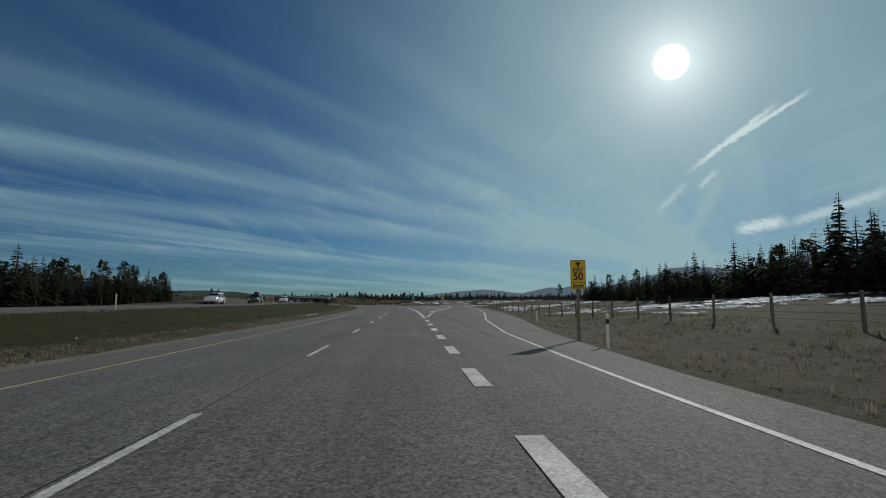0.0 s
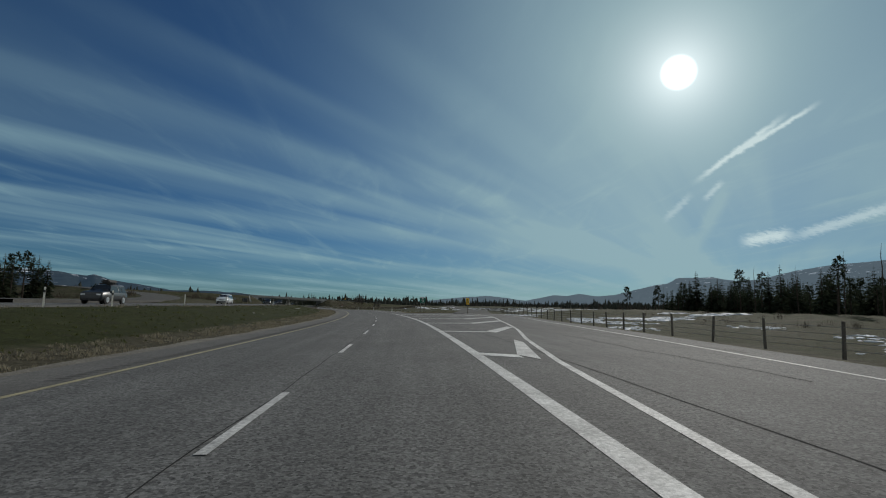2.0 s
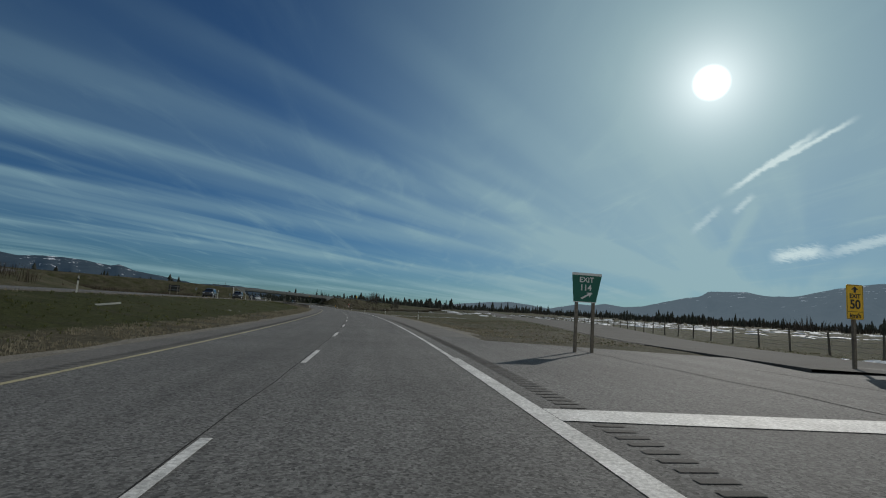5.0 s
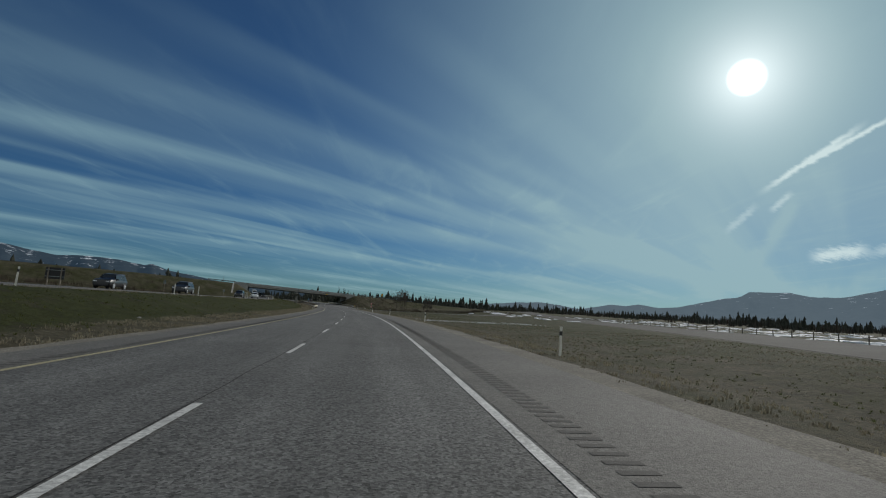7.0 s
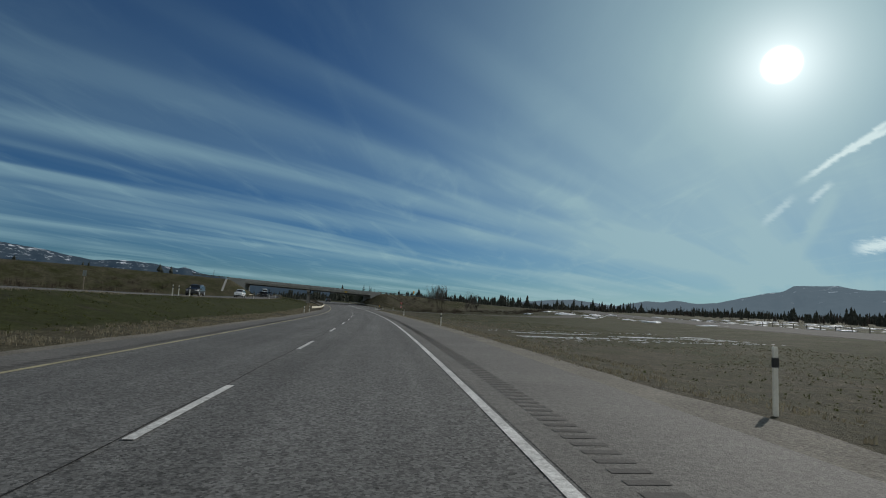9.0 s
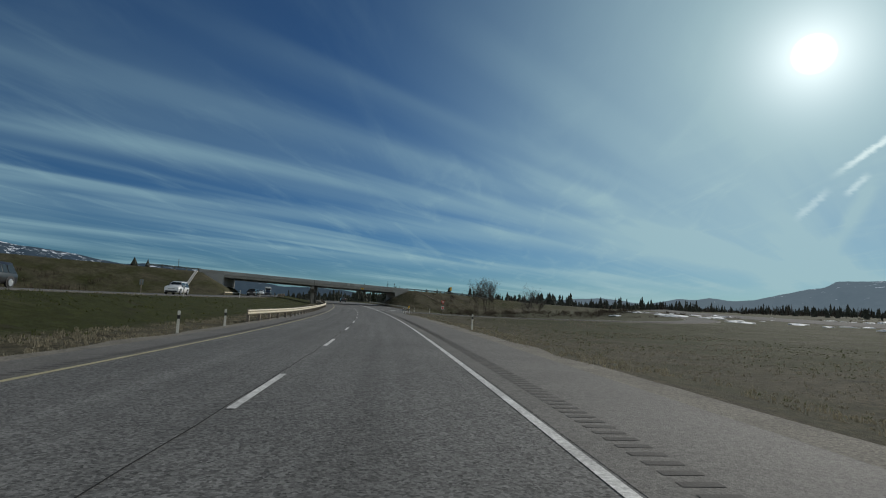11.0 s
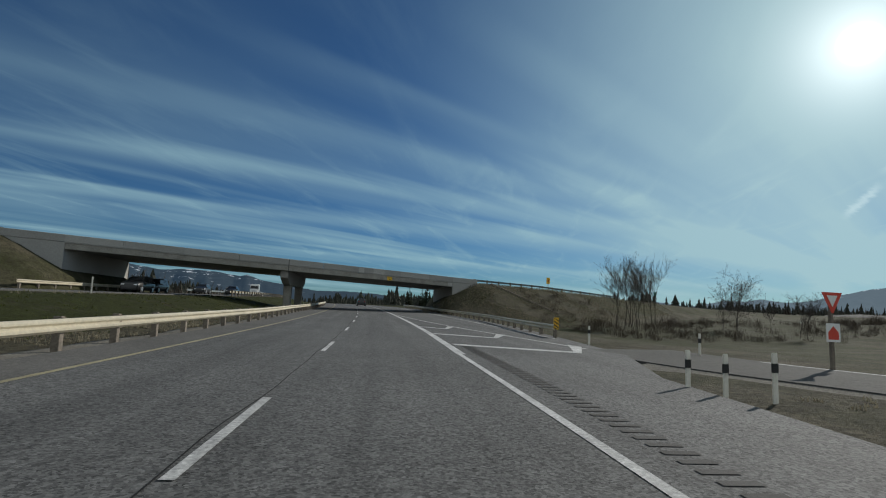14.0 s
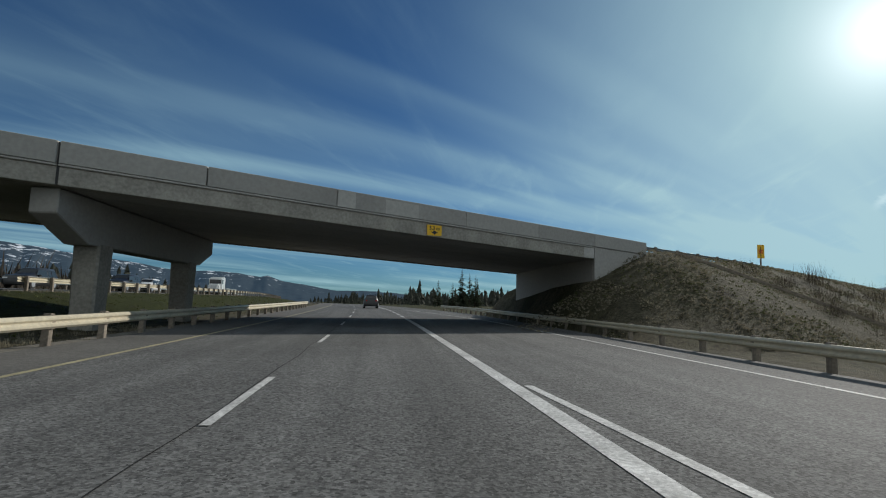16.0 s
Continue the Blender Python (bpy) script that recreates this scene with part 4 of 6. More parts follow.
build_chute("slope_drain", BRIDGE @ Vector((15.2, -0.6, 0)), BRIDGE @ Vector((20.9, -9.6, 0)), 0.42, "narrow dark drain down the grassy fill", TIMBER)

# ---------------------------------------------------------------- guardrails
W_BEAM = ((0.00, 0.155), (0.03, 0.15), (0.08, 0.10), (0.08, 0.06), (0.03, 0.015), (0.03, -0.015), (0.08, -0.06), (0.08, -0.10), (0.03, -0.15), (0.00, -0.155),
          (-0.004, -0.15), (0.024, -0.145), (0.074, -0.098), (0.074, -0.062), (0.022, -0.015), (0.022, 0.015), (0.074, 0.062), (0.074, 0.098), (0.024, 0.145), (-0.004, 0.15))


def guardrail(line, toward, label, beam_z=0.60, spacing=2.55, mat=None, post_mat=None, post_half=0.085):
    """A steel beam on timber posts along the places of line; toward = +1 when the traffic is on its right-hand side."""
    mat, post_mat = mat or STEEL, post_mat or TIMBER
    mid = line[len(line) // 2]
    thing = empty("guardrail", Matrix.Translation(mid))
    tagged(thing, label, "guardrail")
    side = []
    for i, p in enumerate(line):
        t = (line[min(len(line) - 1, i + 1)] - line[max(0, i - 1)]).to_2d().normalized()
        side.append(Vector((t.y, -t.x, 0)) * toward)
    vs, fs, m = [], [], len(W_BEAM)
    for p, r in zip(line, side):
        vs += [p - mid + r * (0.10 + a) + Vector((0, 0, beam_z + b)) for a, b in W_BEAM]
    for i in range(len(line) - 1):
        for j in range(m):
            k = (j + 1) % m
            fs.append((i * m + j, i * m + k, (i + 1) * m + k, (i + 1) * m + j))
    mesh_object("beam", vs, fs, mat, thing)
    # posts share one mesh, blocks another
    def small(name, bx, mt):
        bm = bmesh.new()
        box(bm, *bx)
        bmesh.ops.bevel(bm, geom=list(bm.edges), offset=0.012, segments=1, affect="EDGES")
        me = bpy.data.meshes.new(name)
        bm.to_mesh(me), bm.free()
        me.materials.append(mt)
        return me
    post_me = small("post", (-post_half, post_half, -post_half, post_half, -0.7, beam_z + 0.20), post_mat)
    block_me = small("block", (-0.075, 0.075, post_half, 0.125, beam_z - 0.17, beam_z + 0.17), post_mat)
    acc, nxt = 0.0, 0.6
    rnd = random.Random(len(line))
    for i in range(1, len(line)):
        seg = (line[i] - line[i - 1]).length
        while nxt <= acc + seg:
            p = line[i - 1].lerp(line[i], (nxt - acc) / seg)
            r = side[i]
            rot = Euler((rnd.uniform(-0.02, 0.02), rnd.uniform(-0.02, 0.02), math.atan2(r.y, r.x) - math.pi / 2))
            for nm, me in (("post", post_me), ("block", block_me)):
                ob = new(nm, me)
                ob.parent = thing
                ob.location, ob.rotation_euler = p - mid, rot
            nxt += spacing
        acc += seg
    return thing


def rail_line(s0, s1, d, z, n=None):
    n = n or int(abs(s1 - s0) / 2.0) + 1
    fd = d if callable(d) else (lambda s: d)
    fz = z if callable(z) else (lambda s: z)
    return [at(s0 + (s1 - s0) * i / n, fd(s0 + (s1 - s0) * i / n), fz(s0 + (s1 - s0) * i / n)) for i in range(n + 1)]


guardrail(rail_line(311, 472, lambda s: -7.42 - 0.45 * step(s, 385, 405) - 0.9 * (1 - step(s, 308, 326)), -0.06), 1,
          "long sunlit galvanised guardrail on timber posts beside the median")
guardrail(rail_line(379.0, 480, lambda s: 8.75 + 1.95 * step(s, 378, 408), -0.10), -1, "shaded galvanised guardrail on timber posts beside the joining lane")
guardrail(rail_line(437, 600, -20.7, lambda s: opposite_z(s) - 0.02), -1, "guardrail on dark posts beside the oncoming lanes") 
guardrail(rail_line(400, 421, -29.25, lambda s: opposite_z(s)), 1, "short sunlit guardrail before the concrete abutment")
# SIGN_BACK in place of STEEL puts this beam's shade into its colour
guardrail(rail_line(446, 560, -29.6, lambda s: opposite_z(s)), 1, "guardrail coloured dark for its shade beyond the concrete abutment", mat=SIGN_BACK)


def crest_line(u0, u1, o):
    n = int(abs(u1 - u0) / 4) + 1
    return [BRIDGE @ Vector((u0 + (u1 - u0) * i / n, o, crest(u0 + (u1 - u0) * i / n) - 0.05)) for i in range(n + 1)]


guardrail(crest_line(13.2, 51, 1.9), -1, "guardrail on posts along the top of the embankment", beam_z=0.55, mat=SIGN_BACK)
guardrail(crest_line(-45.7, -57, 0.5), 1, "guardrail on posts along the top of the embankment", beam_z=0.6, mat=SIGN_BACK)

# ---------------------------------------------------------------- wire fence beside the exit
FENCE_S, FENCE_D = (-40, 60, 85, 120, 150, 190, 230, 280, 330), (15.8, 15.8, 16.8, 21.5, 26.5, 37.5, 50, 67, 88)


def build_fence():
    thing = empty("wire_fence", Matrix.Translation(stand(60, 15.8)))
    tagged(thing, "wire fence on grey wooden posts beside the exit", "fence")
    base = thing.matrix_basis.translation
    rnd = random.Random(5)
    meshes = []
    for k in range(4):
        bm = bmesh.new()
        bmesh.ops.create_cone(bm, cap_ends=True, segments=8, radius1=0.075, radius2=0.062, depth=1.9)
        for v in bm.verts:
            v.co.z += 0.45
            v.co.x += 0.02 * noise.noise((v.co.z * 2, k, 0))
        me = bpy.data.meshes.new("post")
        bm.to_mesh(me), bm.free()
        me.materials.append(FENCE_WOOD)
        meshes.append(me)
    feet = []
    s = 4.0
    while s < 330:
        d = float(np.interp(s, FENCE_S, FENCE_D))
        p = stand(s, d)
        feet.append(p)
        ob = new("post", meshes[rnd.randrange(4)])
        ob.parent = thing
        ob.location, ob.rotation_euler = p - base, (rnd.uniform(-0.05, 0.05), rnd.uniform(-0.05, 0.05), rnd.uniform(0, 6))
        s += 4.3 * (1 + rnd.uniform(-0.05, 0.05))
    for h in (0.35, 0.62, 0.9, 1.18):
        bm = bmesh.new()
        ring = None
        for i, p in enumerate(feet):
            q = p - base + Vector((0, 0, h))
            now = [bm.verts.new(q + Vector((0.008 * a, 0, 0.008 * b))) for a, b in ((-1, 0), (0, 1), (1, 0), (0, -1))]
            if ring:
                for a in range(4):
                    bm.faces.new((ring[a], ring[(a + 1) % 4], now[(a + 1) % 4], now[a]))
            ring = now
        part("wire", bm, WIRE, thing)


build_fence()


# ---------------------------------------------------------------- marker posts
def marker_post(s, d, height=1.12, band=True, lean=0.0, z=None):
    p = stand(s, d)
    if z is not None:
        p.z = z
    thing = empty("marker_post", Matrix.Translation(p) @ Matrix.Rotation(radians(heading(s)) + 0.1, 4, "Z") @ Matrix.Rotation(lean, 4, "Y"))
    tagged(thing, "slim white plastic roadside marker post", "marker post", "marker posts")
    bm = bmesh.new()
    prof = [(-0.055, 0.0), (-0.05, 0.018), (0.05, 0.018), (0.055, 0.0), (0.045, -0.012), (-0.045, -0.012)]
    rings = [[bm.verts.new((x, y, zz)) for x, y in prof] for zz in (-0.3, height - 0.03, height)]
    for v in rings[2]:
        v.co.x *= 0.8
    for a, b in zip(rings, rings[1:]):
        for i in range(6):
            j = (i + 1) % 6
            bm.faces.new((a[i], a[j], b[j], b[i]))
    bm.faces.new(rings[2])
    bmesh.ops.recalc_face_normals(bm, faces=bm.faces)
    part("blade", bm, PLASTIC, thing)
    if band:
        bm = bmesh.new()
        box(bm, -0.056, 0.056, -0.019, 0.022, height - 0.34, height - 0.18)
        part("band", bm, SIGN_BLACK, thing, "dark reflector band")
    return thing


for s, d in ((16.8, 7.05), (39.4, 10.2), (196.3, 7.5), (235, 6.9), (274, 6.3), (315, 6.6), ):
    marker_post(s, d)
for s in (41, 84, 92, 107, 123, 168, 212, 241, 251, 288, 290, 294, 340, 371, 395, 427):
    marker_post(s, -21.15, 1.2, band=s % 2 == 0, lean=0.05 if s == 212 else 0.0)
for s, d in ((300, -8.3), (306, -8.1)):
    marker_post(s, d, 0.95)
for s, d in ((362.0, 5.9), (362.7, 5.6), (361.4, 6.4), (376.0, 9.1), (371.0, 11.2)):
    marker_post(s, d, 0.85)


# a marker post that lies in the grass of the median
fallen = marker_post(159, -15.6, 1.3, band=False)
fallen.matrix_basis = Matrix.Translation(stand(159, -15.6) + Vector((0, 0, 0.06))) @ Matrix.Rotation(radians(heading(159) + 62), 4, "Z") @ Matrix.Rotation(radians(84), 4, "Y")
tagged(fallen, "fallen white marker post lying in the median grass")


# ---------------------------------------------------------------- signs
def panel(bm, pts, thick=0.012):
    """A flat sign blade standing in the x-z plane, its face to -y."""
    a = [bm.verts.new((x, 0, z)) for x, z in pts]
    b = [bm.verts.new((x, thick, z)) for x, z in pts]
    bm.faces.new(a), bm.faces.new(list(reversed(b)))
    n = len(pts)
    for i in range(n):
        j = (i + 1) % n
        bm.faces.new((a[j], a[i], b[i], b[j]))
    bmesh.ops.recalc_face_normals(bm, faces=bm.faces)


def rounded(w, h, r, z0, n=4):
    pts = []
    for cx, cz, a0 in ((w / 2 - r, z0 + h - r, 0), (-w / 2 + r, z0 + h - r, 90), (-w / 2 + r, z0 + r, 180), (w / 2 - r, z0 + r, 270)):
        pts += [(cx + r * math.cos(radians(a0 + 90 * i / n)), cz + r * math.sin(radians(a0 + 90 * i / n))) for i in range(n + 1)]
    return pts


def lettering(text, size, x, y, z, mat, parent, name="lettering", stretch=1.0, fat=0.0):
    cu = bpy.data.curves.new(name, "FONT")
    cu.body, cu.size, cu.align_x, cu.align_y, cu.extrude, cu.offset = text, size, "CENTER", "CENTER", 0.002, fat
    tmp = bpy.data.objects.new(name, cu)
    me = bpy.data.meshes.new_from_object(tmp)
    bpy.data.objects.remove(tmp)
    me.materials.append(mat)
    ob = new(name, me)
    ob.parent = parent
    ob.matrix_basis = Matrix.Translation((x, y, z)) @ Matrix.Rotation(math.pi / 2, 4, "X") @ Matrix.Diagonal((stretch, 1, 1, 1))
    return ob


def sign_post(thing, x, y, z0, z1, mat=None, half=0.05):
    bm = bmesh.new()
    box(bm, x - half, x + half, y - half, y + half, z0, z1)
    bmesh.ops.bevel(bm, geom=list(bm.edges), offset=0.008, segments=1, affect="EDGES")
    return part("post", bm, mat or TIMBER, thing)


def sign_at(name, label, s, d, z, turn=0.0):
    p = at(s, d, z)
    return tagged(empty(name, Matrix.Translation(p) @ Matrix.Rotation(radians(heading(s) + turn), 4, "Z")), label, "road sign")


def arrow_up(thing, x, y, z, w, h, mat):
    bm = bmesh.new()
    panel(bm, [(x + a * w, z + b * h) for a, b in ((-0.16, -0.5), (0.16, -0.5), (0.16, 0.0), (0.5, -0.06), (0.0, 0.5), (-0.5, -0.06), (-0.16, 0.0))], 0.002)
    for v in bm.verts:
        v.co.y += y
    return part("arrow", bm, mat, thing, "black arrow")


def exit_speed_sign(s, d, base, bottom, w=0.60, h=1.10, lean=0.0):
    t = sign_at("exit_speed_sign", "yellow exit sign for fifty kilometres an hour on a post", s, d, base)
    sign_post(t, 0, 0.07, -0.4, bottom - base + h * 0.8)
    z0 = bottom - base
    bm = bmesh.new()
    panel(bm, rounded(w, h, 0.05, z0))
    part("blade", bm, SIGN_YELLOW, t, "yellow sign face")
    bm = bmesh.new()
    outer, inner = rounded(w - 0.03, h - 0.03, 0.045, z0 + 0.015), rounded(w - 0.055, h - 0.055, 0.035, z0 + 0.0275)
    a = [bm.verts.new((x, -0.003, z)) for x, z in outer]
    b = [bm.verts.new((x, -0.003, z)) for x, z in inner]
    for i in range(len(a)):
        j = (i + 1) % len(a)
        bm.faces.new((a[j], a[i], b[i], b[j]))
    bmesh.ops.recalc_face_normals(bm, faces=bm.faces)
    part("border", bm, SIGN_BLACK, t, "thin black border")
    arrow_up(t, 0, -0.004, z0 + h * 0.86, 0.26, 0.20, SIGN_BLACK)
    lettering("EXIT", 0.19, 0, -0.004, z0 + h * 0.665, SIGN_BLACK, t, fat=0.006)
    lettering("50", 0.40, 0, -0.004, z0 + h * 0.42, SIGN_BLACK, t, stretch=0.95, fat=0.010)
    bm = bmesh.new()
    box(bm, -w / 2 + 0.03, w / 2 - 0.03, -0.004, -0.001, z0 + h * 0.215, z0 + h * 0.228)
    part("rule", bm, SIGN_BLACK, t)
    lettering("km/h", 0.20, 0, -0.004, z0 + h * 0.105, SIGN_BLACK, t, fat=0.006)
    return t


exit_speed_sign(19.2, 6.9, -0.25, 1.87, 0.575, 1.07)
exit_speed_sign(141.0, 14.7, -0.1, 1.56)

# green exit number sign in the nose of the island
t = sign_at("exit_number_sign", "green exit number sign on two dark posts", 144.5, 7.3, -0.1)
bm = bmesh.new()
panel(bm, [(-0.50, 1.93), (0.36, 1.93), (0.56, 2.92), (-0.58, 2.98)])
part("blade", bm, SIGN_GREEN, t, "green sign face")
bm = bmesh.new()
for a, b in (((-0.58, 2.98), (0.56, 2.92)), ((-0.50, 1.93), (0.36, 1.93))):
    box(bm, a[0], b[0], -0.004, -0.001, min(a[1], b[1]) - 0.03, max(a[1], b[1]))
part("border", bm, SIGN_WHITE, t, "thin white border")
lettering("EXIT", 0.27, -0.02, -0.005, 2.72, SIGN_WHITE, t, fat=0.004)
lettering("114", 0.30, -0.05, -0.005, 2.43, SIGN_WHITE, t, fat=0.006)
bm = bmesh.new()
panel(bm, [(-0.24, 2.06), (-0.17, 2.02), (0.08, 2.17), (0.10, 2.10), (0.22, 2.27), (0.0, 2.26), (0.05, 2.22)], 0.002)
for v in bm.verts:
    v.co.y -= 0.005
part("arrow", bm, SIGN_WHITE, t, "white slanting arrow")
for x in (-0.36, 0.28):
    sign_post(t, x, 0.06, -0.4, 2.6)

# yield sign with an orange plate under it
t = sign_at("yield_sign", "red and white yield sign above an orange plate", 367.0, 12.8, -0.2, 4)
sign_post(t, 0, 0.07, -0.3, 2.3)
bm = bmesh.new()
panel(bm, [(-0.36, 2.45), (0.36, 2.45), (0.03, 1.84), (-0.03, 1.84)])
part("blade", bm, SIGN_RED, t, "red triangle")
bm = bmesh.new()
panel(bm, [(-0.19, 2.36), (0.19, 2.36), (0.0, 2.02)], 0.002)
for v in bm.verts:
    v.co.y -= 0.004
part("centre", bm, SIGN_WHITE, t, "white centre")
bm = bmesh.new()
panel(bm, rounded(0.48, 0.54, 0.03, 1.0))
part("plate", bm, SIGN_WHITE, t, "white plate")
bm = bmesh.new()
panel(bm, [(-0.18, 1.07), (0.18, 1.07), (0.18, 1.28), (0.0, 1.46), (-0.18, 1.28)], 0.002)
for v in bm.verts:
    v.co.y -= 0.004
part("symbol", bm, SIGN_RED, t, "orange red symbol")

# striped hazard marker at the head of the right-hand guardrail
t = sign_at("hazard_marker", "yellow and black striped hazard marker on a post", 378.4, 8.4, -0.05)
sign_post(t, 0, 0.05, -0.3, 1.1, half=0.035)
bm = bmesh.new()
panel(bm, rounded(0.27, 0.58, 0.03, 0.50))
part("blade", bm, SIGN_YELLOW, t, "yellow face")
for k in range(4):
    z = 0.36 + k * 0.17
    bm = bmesh.new()
    pts = [(-0.125, z + 0.17), (-0.125, z + 0.25), (0.125, z + 0.08), (0.125, z)]
    panel(bm, [(x, min(1.06, max(0.52, zz))) for x, zz in pts], 0.002)
    for v in bm.verts:
        v.co.y -= 0.004
    part("stripe", bm, SIGN_BLACK, t, "slanting black stripe")

# ramp speed sign on the crest of the fill
p30 = BRIDGE @ Vector((30.5, 1.85, 0))
t = tagged(empty("ramp_speed_sign", Matrix.Translation((p30.x, p30.y, crest(30.5) - 0.05)) @ Matrix.Rotation(radians(20), 4, "Z")), "yellow ramp speed sign on the grassy crest", "road sign")
sign_post(t, 0, 0.05, -0.3, 2.2, half=0.05)
bm = bmesh.new()
panel(bm, rounded(0.62, 1.15, 0.05, 1.25))
part("blade", bm, SIGN_YELLOW, t, "yellow face")
lettering("30", 0.46, 0, -0.005, 1.80, SIGN_RED, t, fat=0.012)
# sign backs further along the crossing road
for u, h in ((62, 2.3), (-50.5, 2.6)):
    q = BRIDGE @ Vector((u, 1.2, 0))
    t = tagged(empty("road_sign", Matrix.Translation((q.x, q.y, crest(u) - 0.1)) @ Matrix.Rotation(radians(35), 4, "Z")), "small dark green sign seen on the embankment road", "road sign")
    sign_post(t, 0, 0.05, -0.2, h, half=0.045)
    if u > 0:
        bm = bmesh.new()
        panel(bm, [(-0.35, h - 0.55), (0.3, h - 0.55), (0.45, h + 0.2), (-0.45, h + 0.2)])
        part("blade", bm, SIGN_GREEN, t, "dark green face")

# sign seen from behind beside the oncoming lanes
t = sign_at("road_sign", "small dark sign seen from behind beside the oncoming lanes", 374.0, -37.5, ground_z(374.0, -37.5), 0)
sign_post(t, 0, 0.0, -0.3, 2.6, half=0.06)
bm = bmesh.new()
panel(bm, rounded(0.6, 0.9, 0.04, 1.75))
part("blade", bm, SIGN_BACK, t)

# wide guide sign for the oncoming lanes, seen from behind
t = sign_at("guide_sign", "wide guide sign on two posts, its shaded back coloured black", 246.0, -36.0, ground_z(246.0, -36.0), 0)
for x in (-0.7, 0.7):
    sign_post(t, x, -0.06, -0.3, 2.3, half=0.06)
bm = bmesh.new()
panel(bm, rounded(2.1, 1.35, 0.05, 1.0))
# the back's silhouette against the light is put in as black TRIM
part("blade", bm, TRIM, t, "sheet coloured black for its backlit shade")
for z in (1.3, 2.05):
    bm = bmesh.new()
    box(bm, -1.0, 1.0, -0.03, -0.002, z - 0.04, z + 0.04)
    part("stiffener", bm, SIGN_BACK, t)
# narrow sign on a tall post at the foot of the western fill
t = sign_at("road_sign", "narrow pale sign back on a tall post before the fill", 322.0, -45.0, ground_z(322.0, -45.0), 0)
sign_post(t, 0, 0.05, -0.3, 3.6, half=0.05)
bm = bmesh.new()
panel(bm, rounded(0.55, 0.9, 0.04, 2.75))
part("blade", bm, SIGN_BACK, t)

# clearance sign fixed to the edge girder
u = -3.05
m = BRIDGE @ Matrix.Translation((u, -0.075, parapet_top(u) - 1.17)) @ Matrix.Rotation(-0.0225, 4, "Y")
t = tagged(empty("clearance_sign", m), "small yellow clearance sign fixed to the bridge girder", "road sign")
bm = bmesh.new()
panel(bm, rounded(0.80, 0.50, 0.03, -0.25))
part("blade", bm, SIGN_YELLOW, t, "yellow face")
lettering("5.3 m", 0.25, 0, -0.005, 0.09, SIGN_BLACK, t, fat=0.004)
bm = bmesh.new()
panel(bm, [(-0.22, -0.06), (0.0, -0.20), (0.22, -0.06), (0.07, -0.09), (0.07, -0.02), (-0.07, -0.02), (-0.07, -0.09)], 0.002)
for v in bm.verts:
    v.co.y -= 0.004
part("arrow", bm, SIGN_BLACK, t, "black downward arrow")
bm = bmesh.new()
box(bm, -0.3, 0.3, 0.012, 0.10, -0.15, 0.15)
part("bracket", bm, SIGN_BACK, t)

# ---------------------------------------------------------------- conifers
def leaf_card(vs, fs, root, tip, wide, droop, rnd):
    """A ragged spray of needles: a bent, pointed blade of four triangles with depth."""
    side = (tip - root).cross(Vector((0, 0, 1)))
    side = (side.normalized() if side.length > 1e-5 else Vector((1, 0, 0))) * wide
    mid = root.lerp(tip, 0.5) + Vector((0, 0, droop))
    up = Vector((0, 0, wide * 0.35))
    k = len(vs)
    vs += [root, mid - side + up * rnd.uniform(-1, 1), tip, mid + side + up * rnd.uniform(-1, 1), mid - up * 1.6]
    fs += [(k, k + 1, k + 4), (k + 1, k + 2, k + 4), (k + 2, k + 3, k + 4), (k + 3, k, k + 4)]


def trunk_mesh(h, r, seed, bare_twigs=0):
    rnd = random.Random(seed)
    vs, fs, n, rows = [], [], 7, 6
    for j in range(rows + 1):
        k = j / rows
        off = Vector((rnd.uniform(-1, 1), rnd.uniform(-1, 1), 0)) * (0.012 * h * k)
        rr = r * (1 - k) ** 0.8 + 0.012
        vs += [off + Vector((rr * math.cos(a * math.tau / n), rr * math.sin(a * math.tau / n), h * k - (0.3 if j == 0 else 0))) for a in range(n)]
    for j in range(rows):
        for a in range(n):
            b = (a + 1) % n
            fs.append((j * n + a, j * n + b, (j + 1) * n + b, (j + 1) * n + a))
    for i in range(bare_twigs):
        z, a = h * rnd.uniform(0.12, 0.95), rnd.uniform(0, math.tau)
        l = h * 0.10 * rnd.uniform(0.4, 1.2) * (1.1 - z / h)
        p = Vector((0, 0, z))
        q = p + Vector((math.cos(a) * l, math.sin(a) * l, l * rnd.uniform(-0.2, 0.5)))
        k = len(vs)
        w = Vector((-math.sin(a), math.cos(a), 0)) * 0.02
        vs += [p - w, p + w, q, p + Vector((0, 0, 0.04))]
        fs += [(k, k + 1, k + 2), (k + 1, k + 3, k + 2), (k + 3, k, k + 2)]
    me = bpy.data.meshes.new("trunk")
    me.from_pydata(vs, [], fs)
    me.materials.append(BARK)
    return me


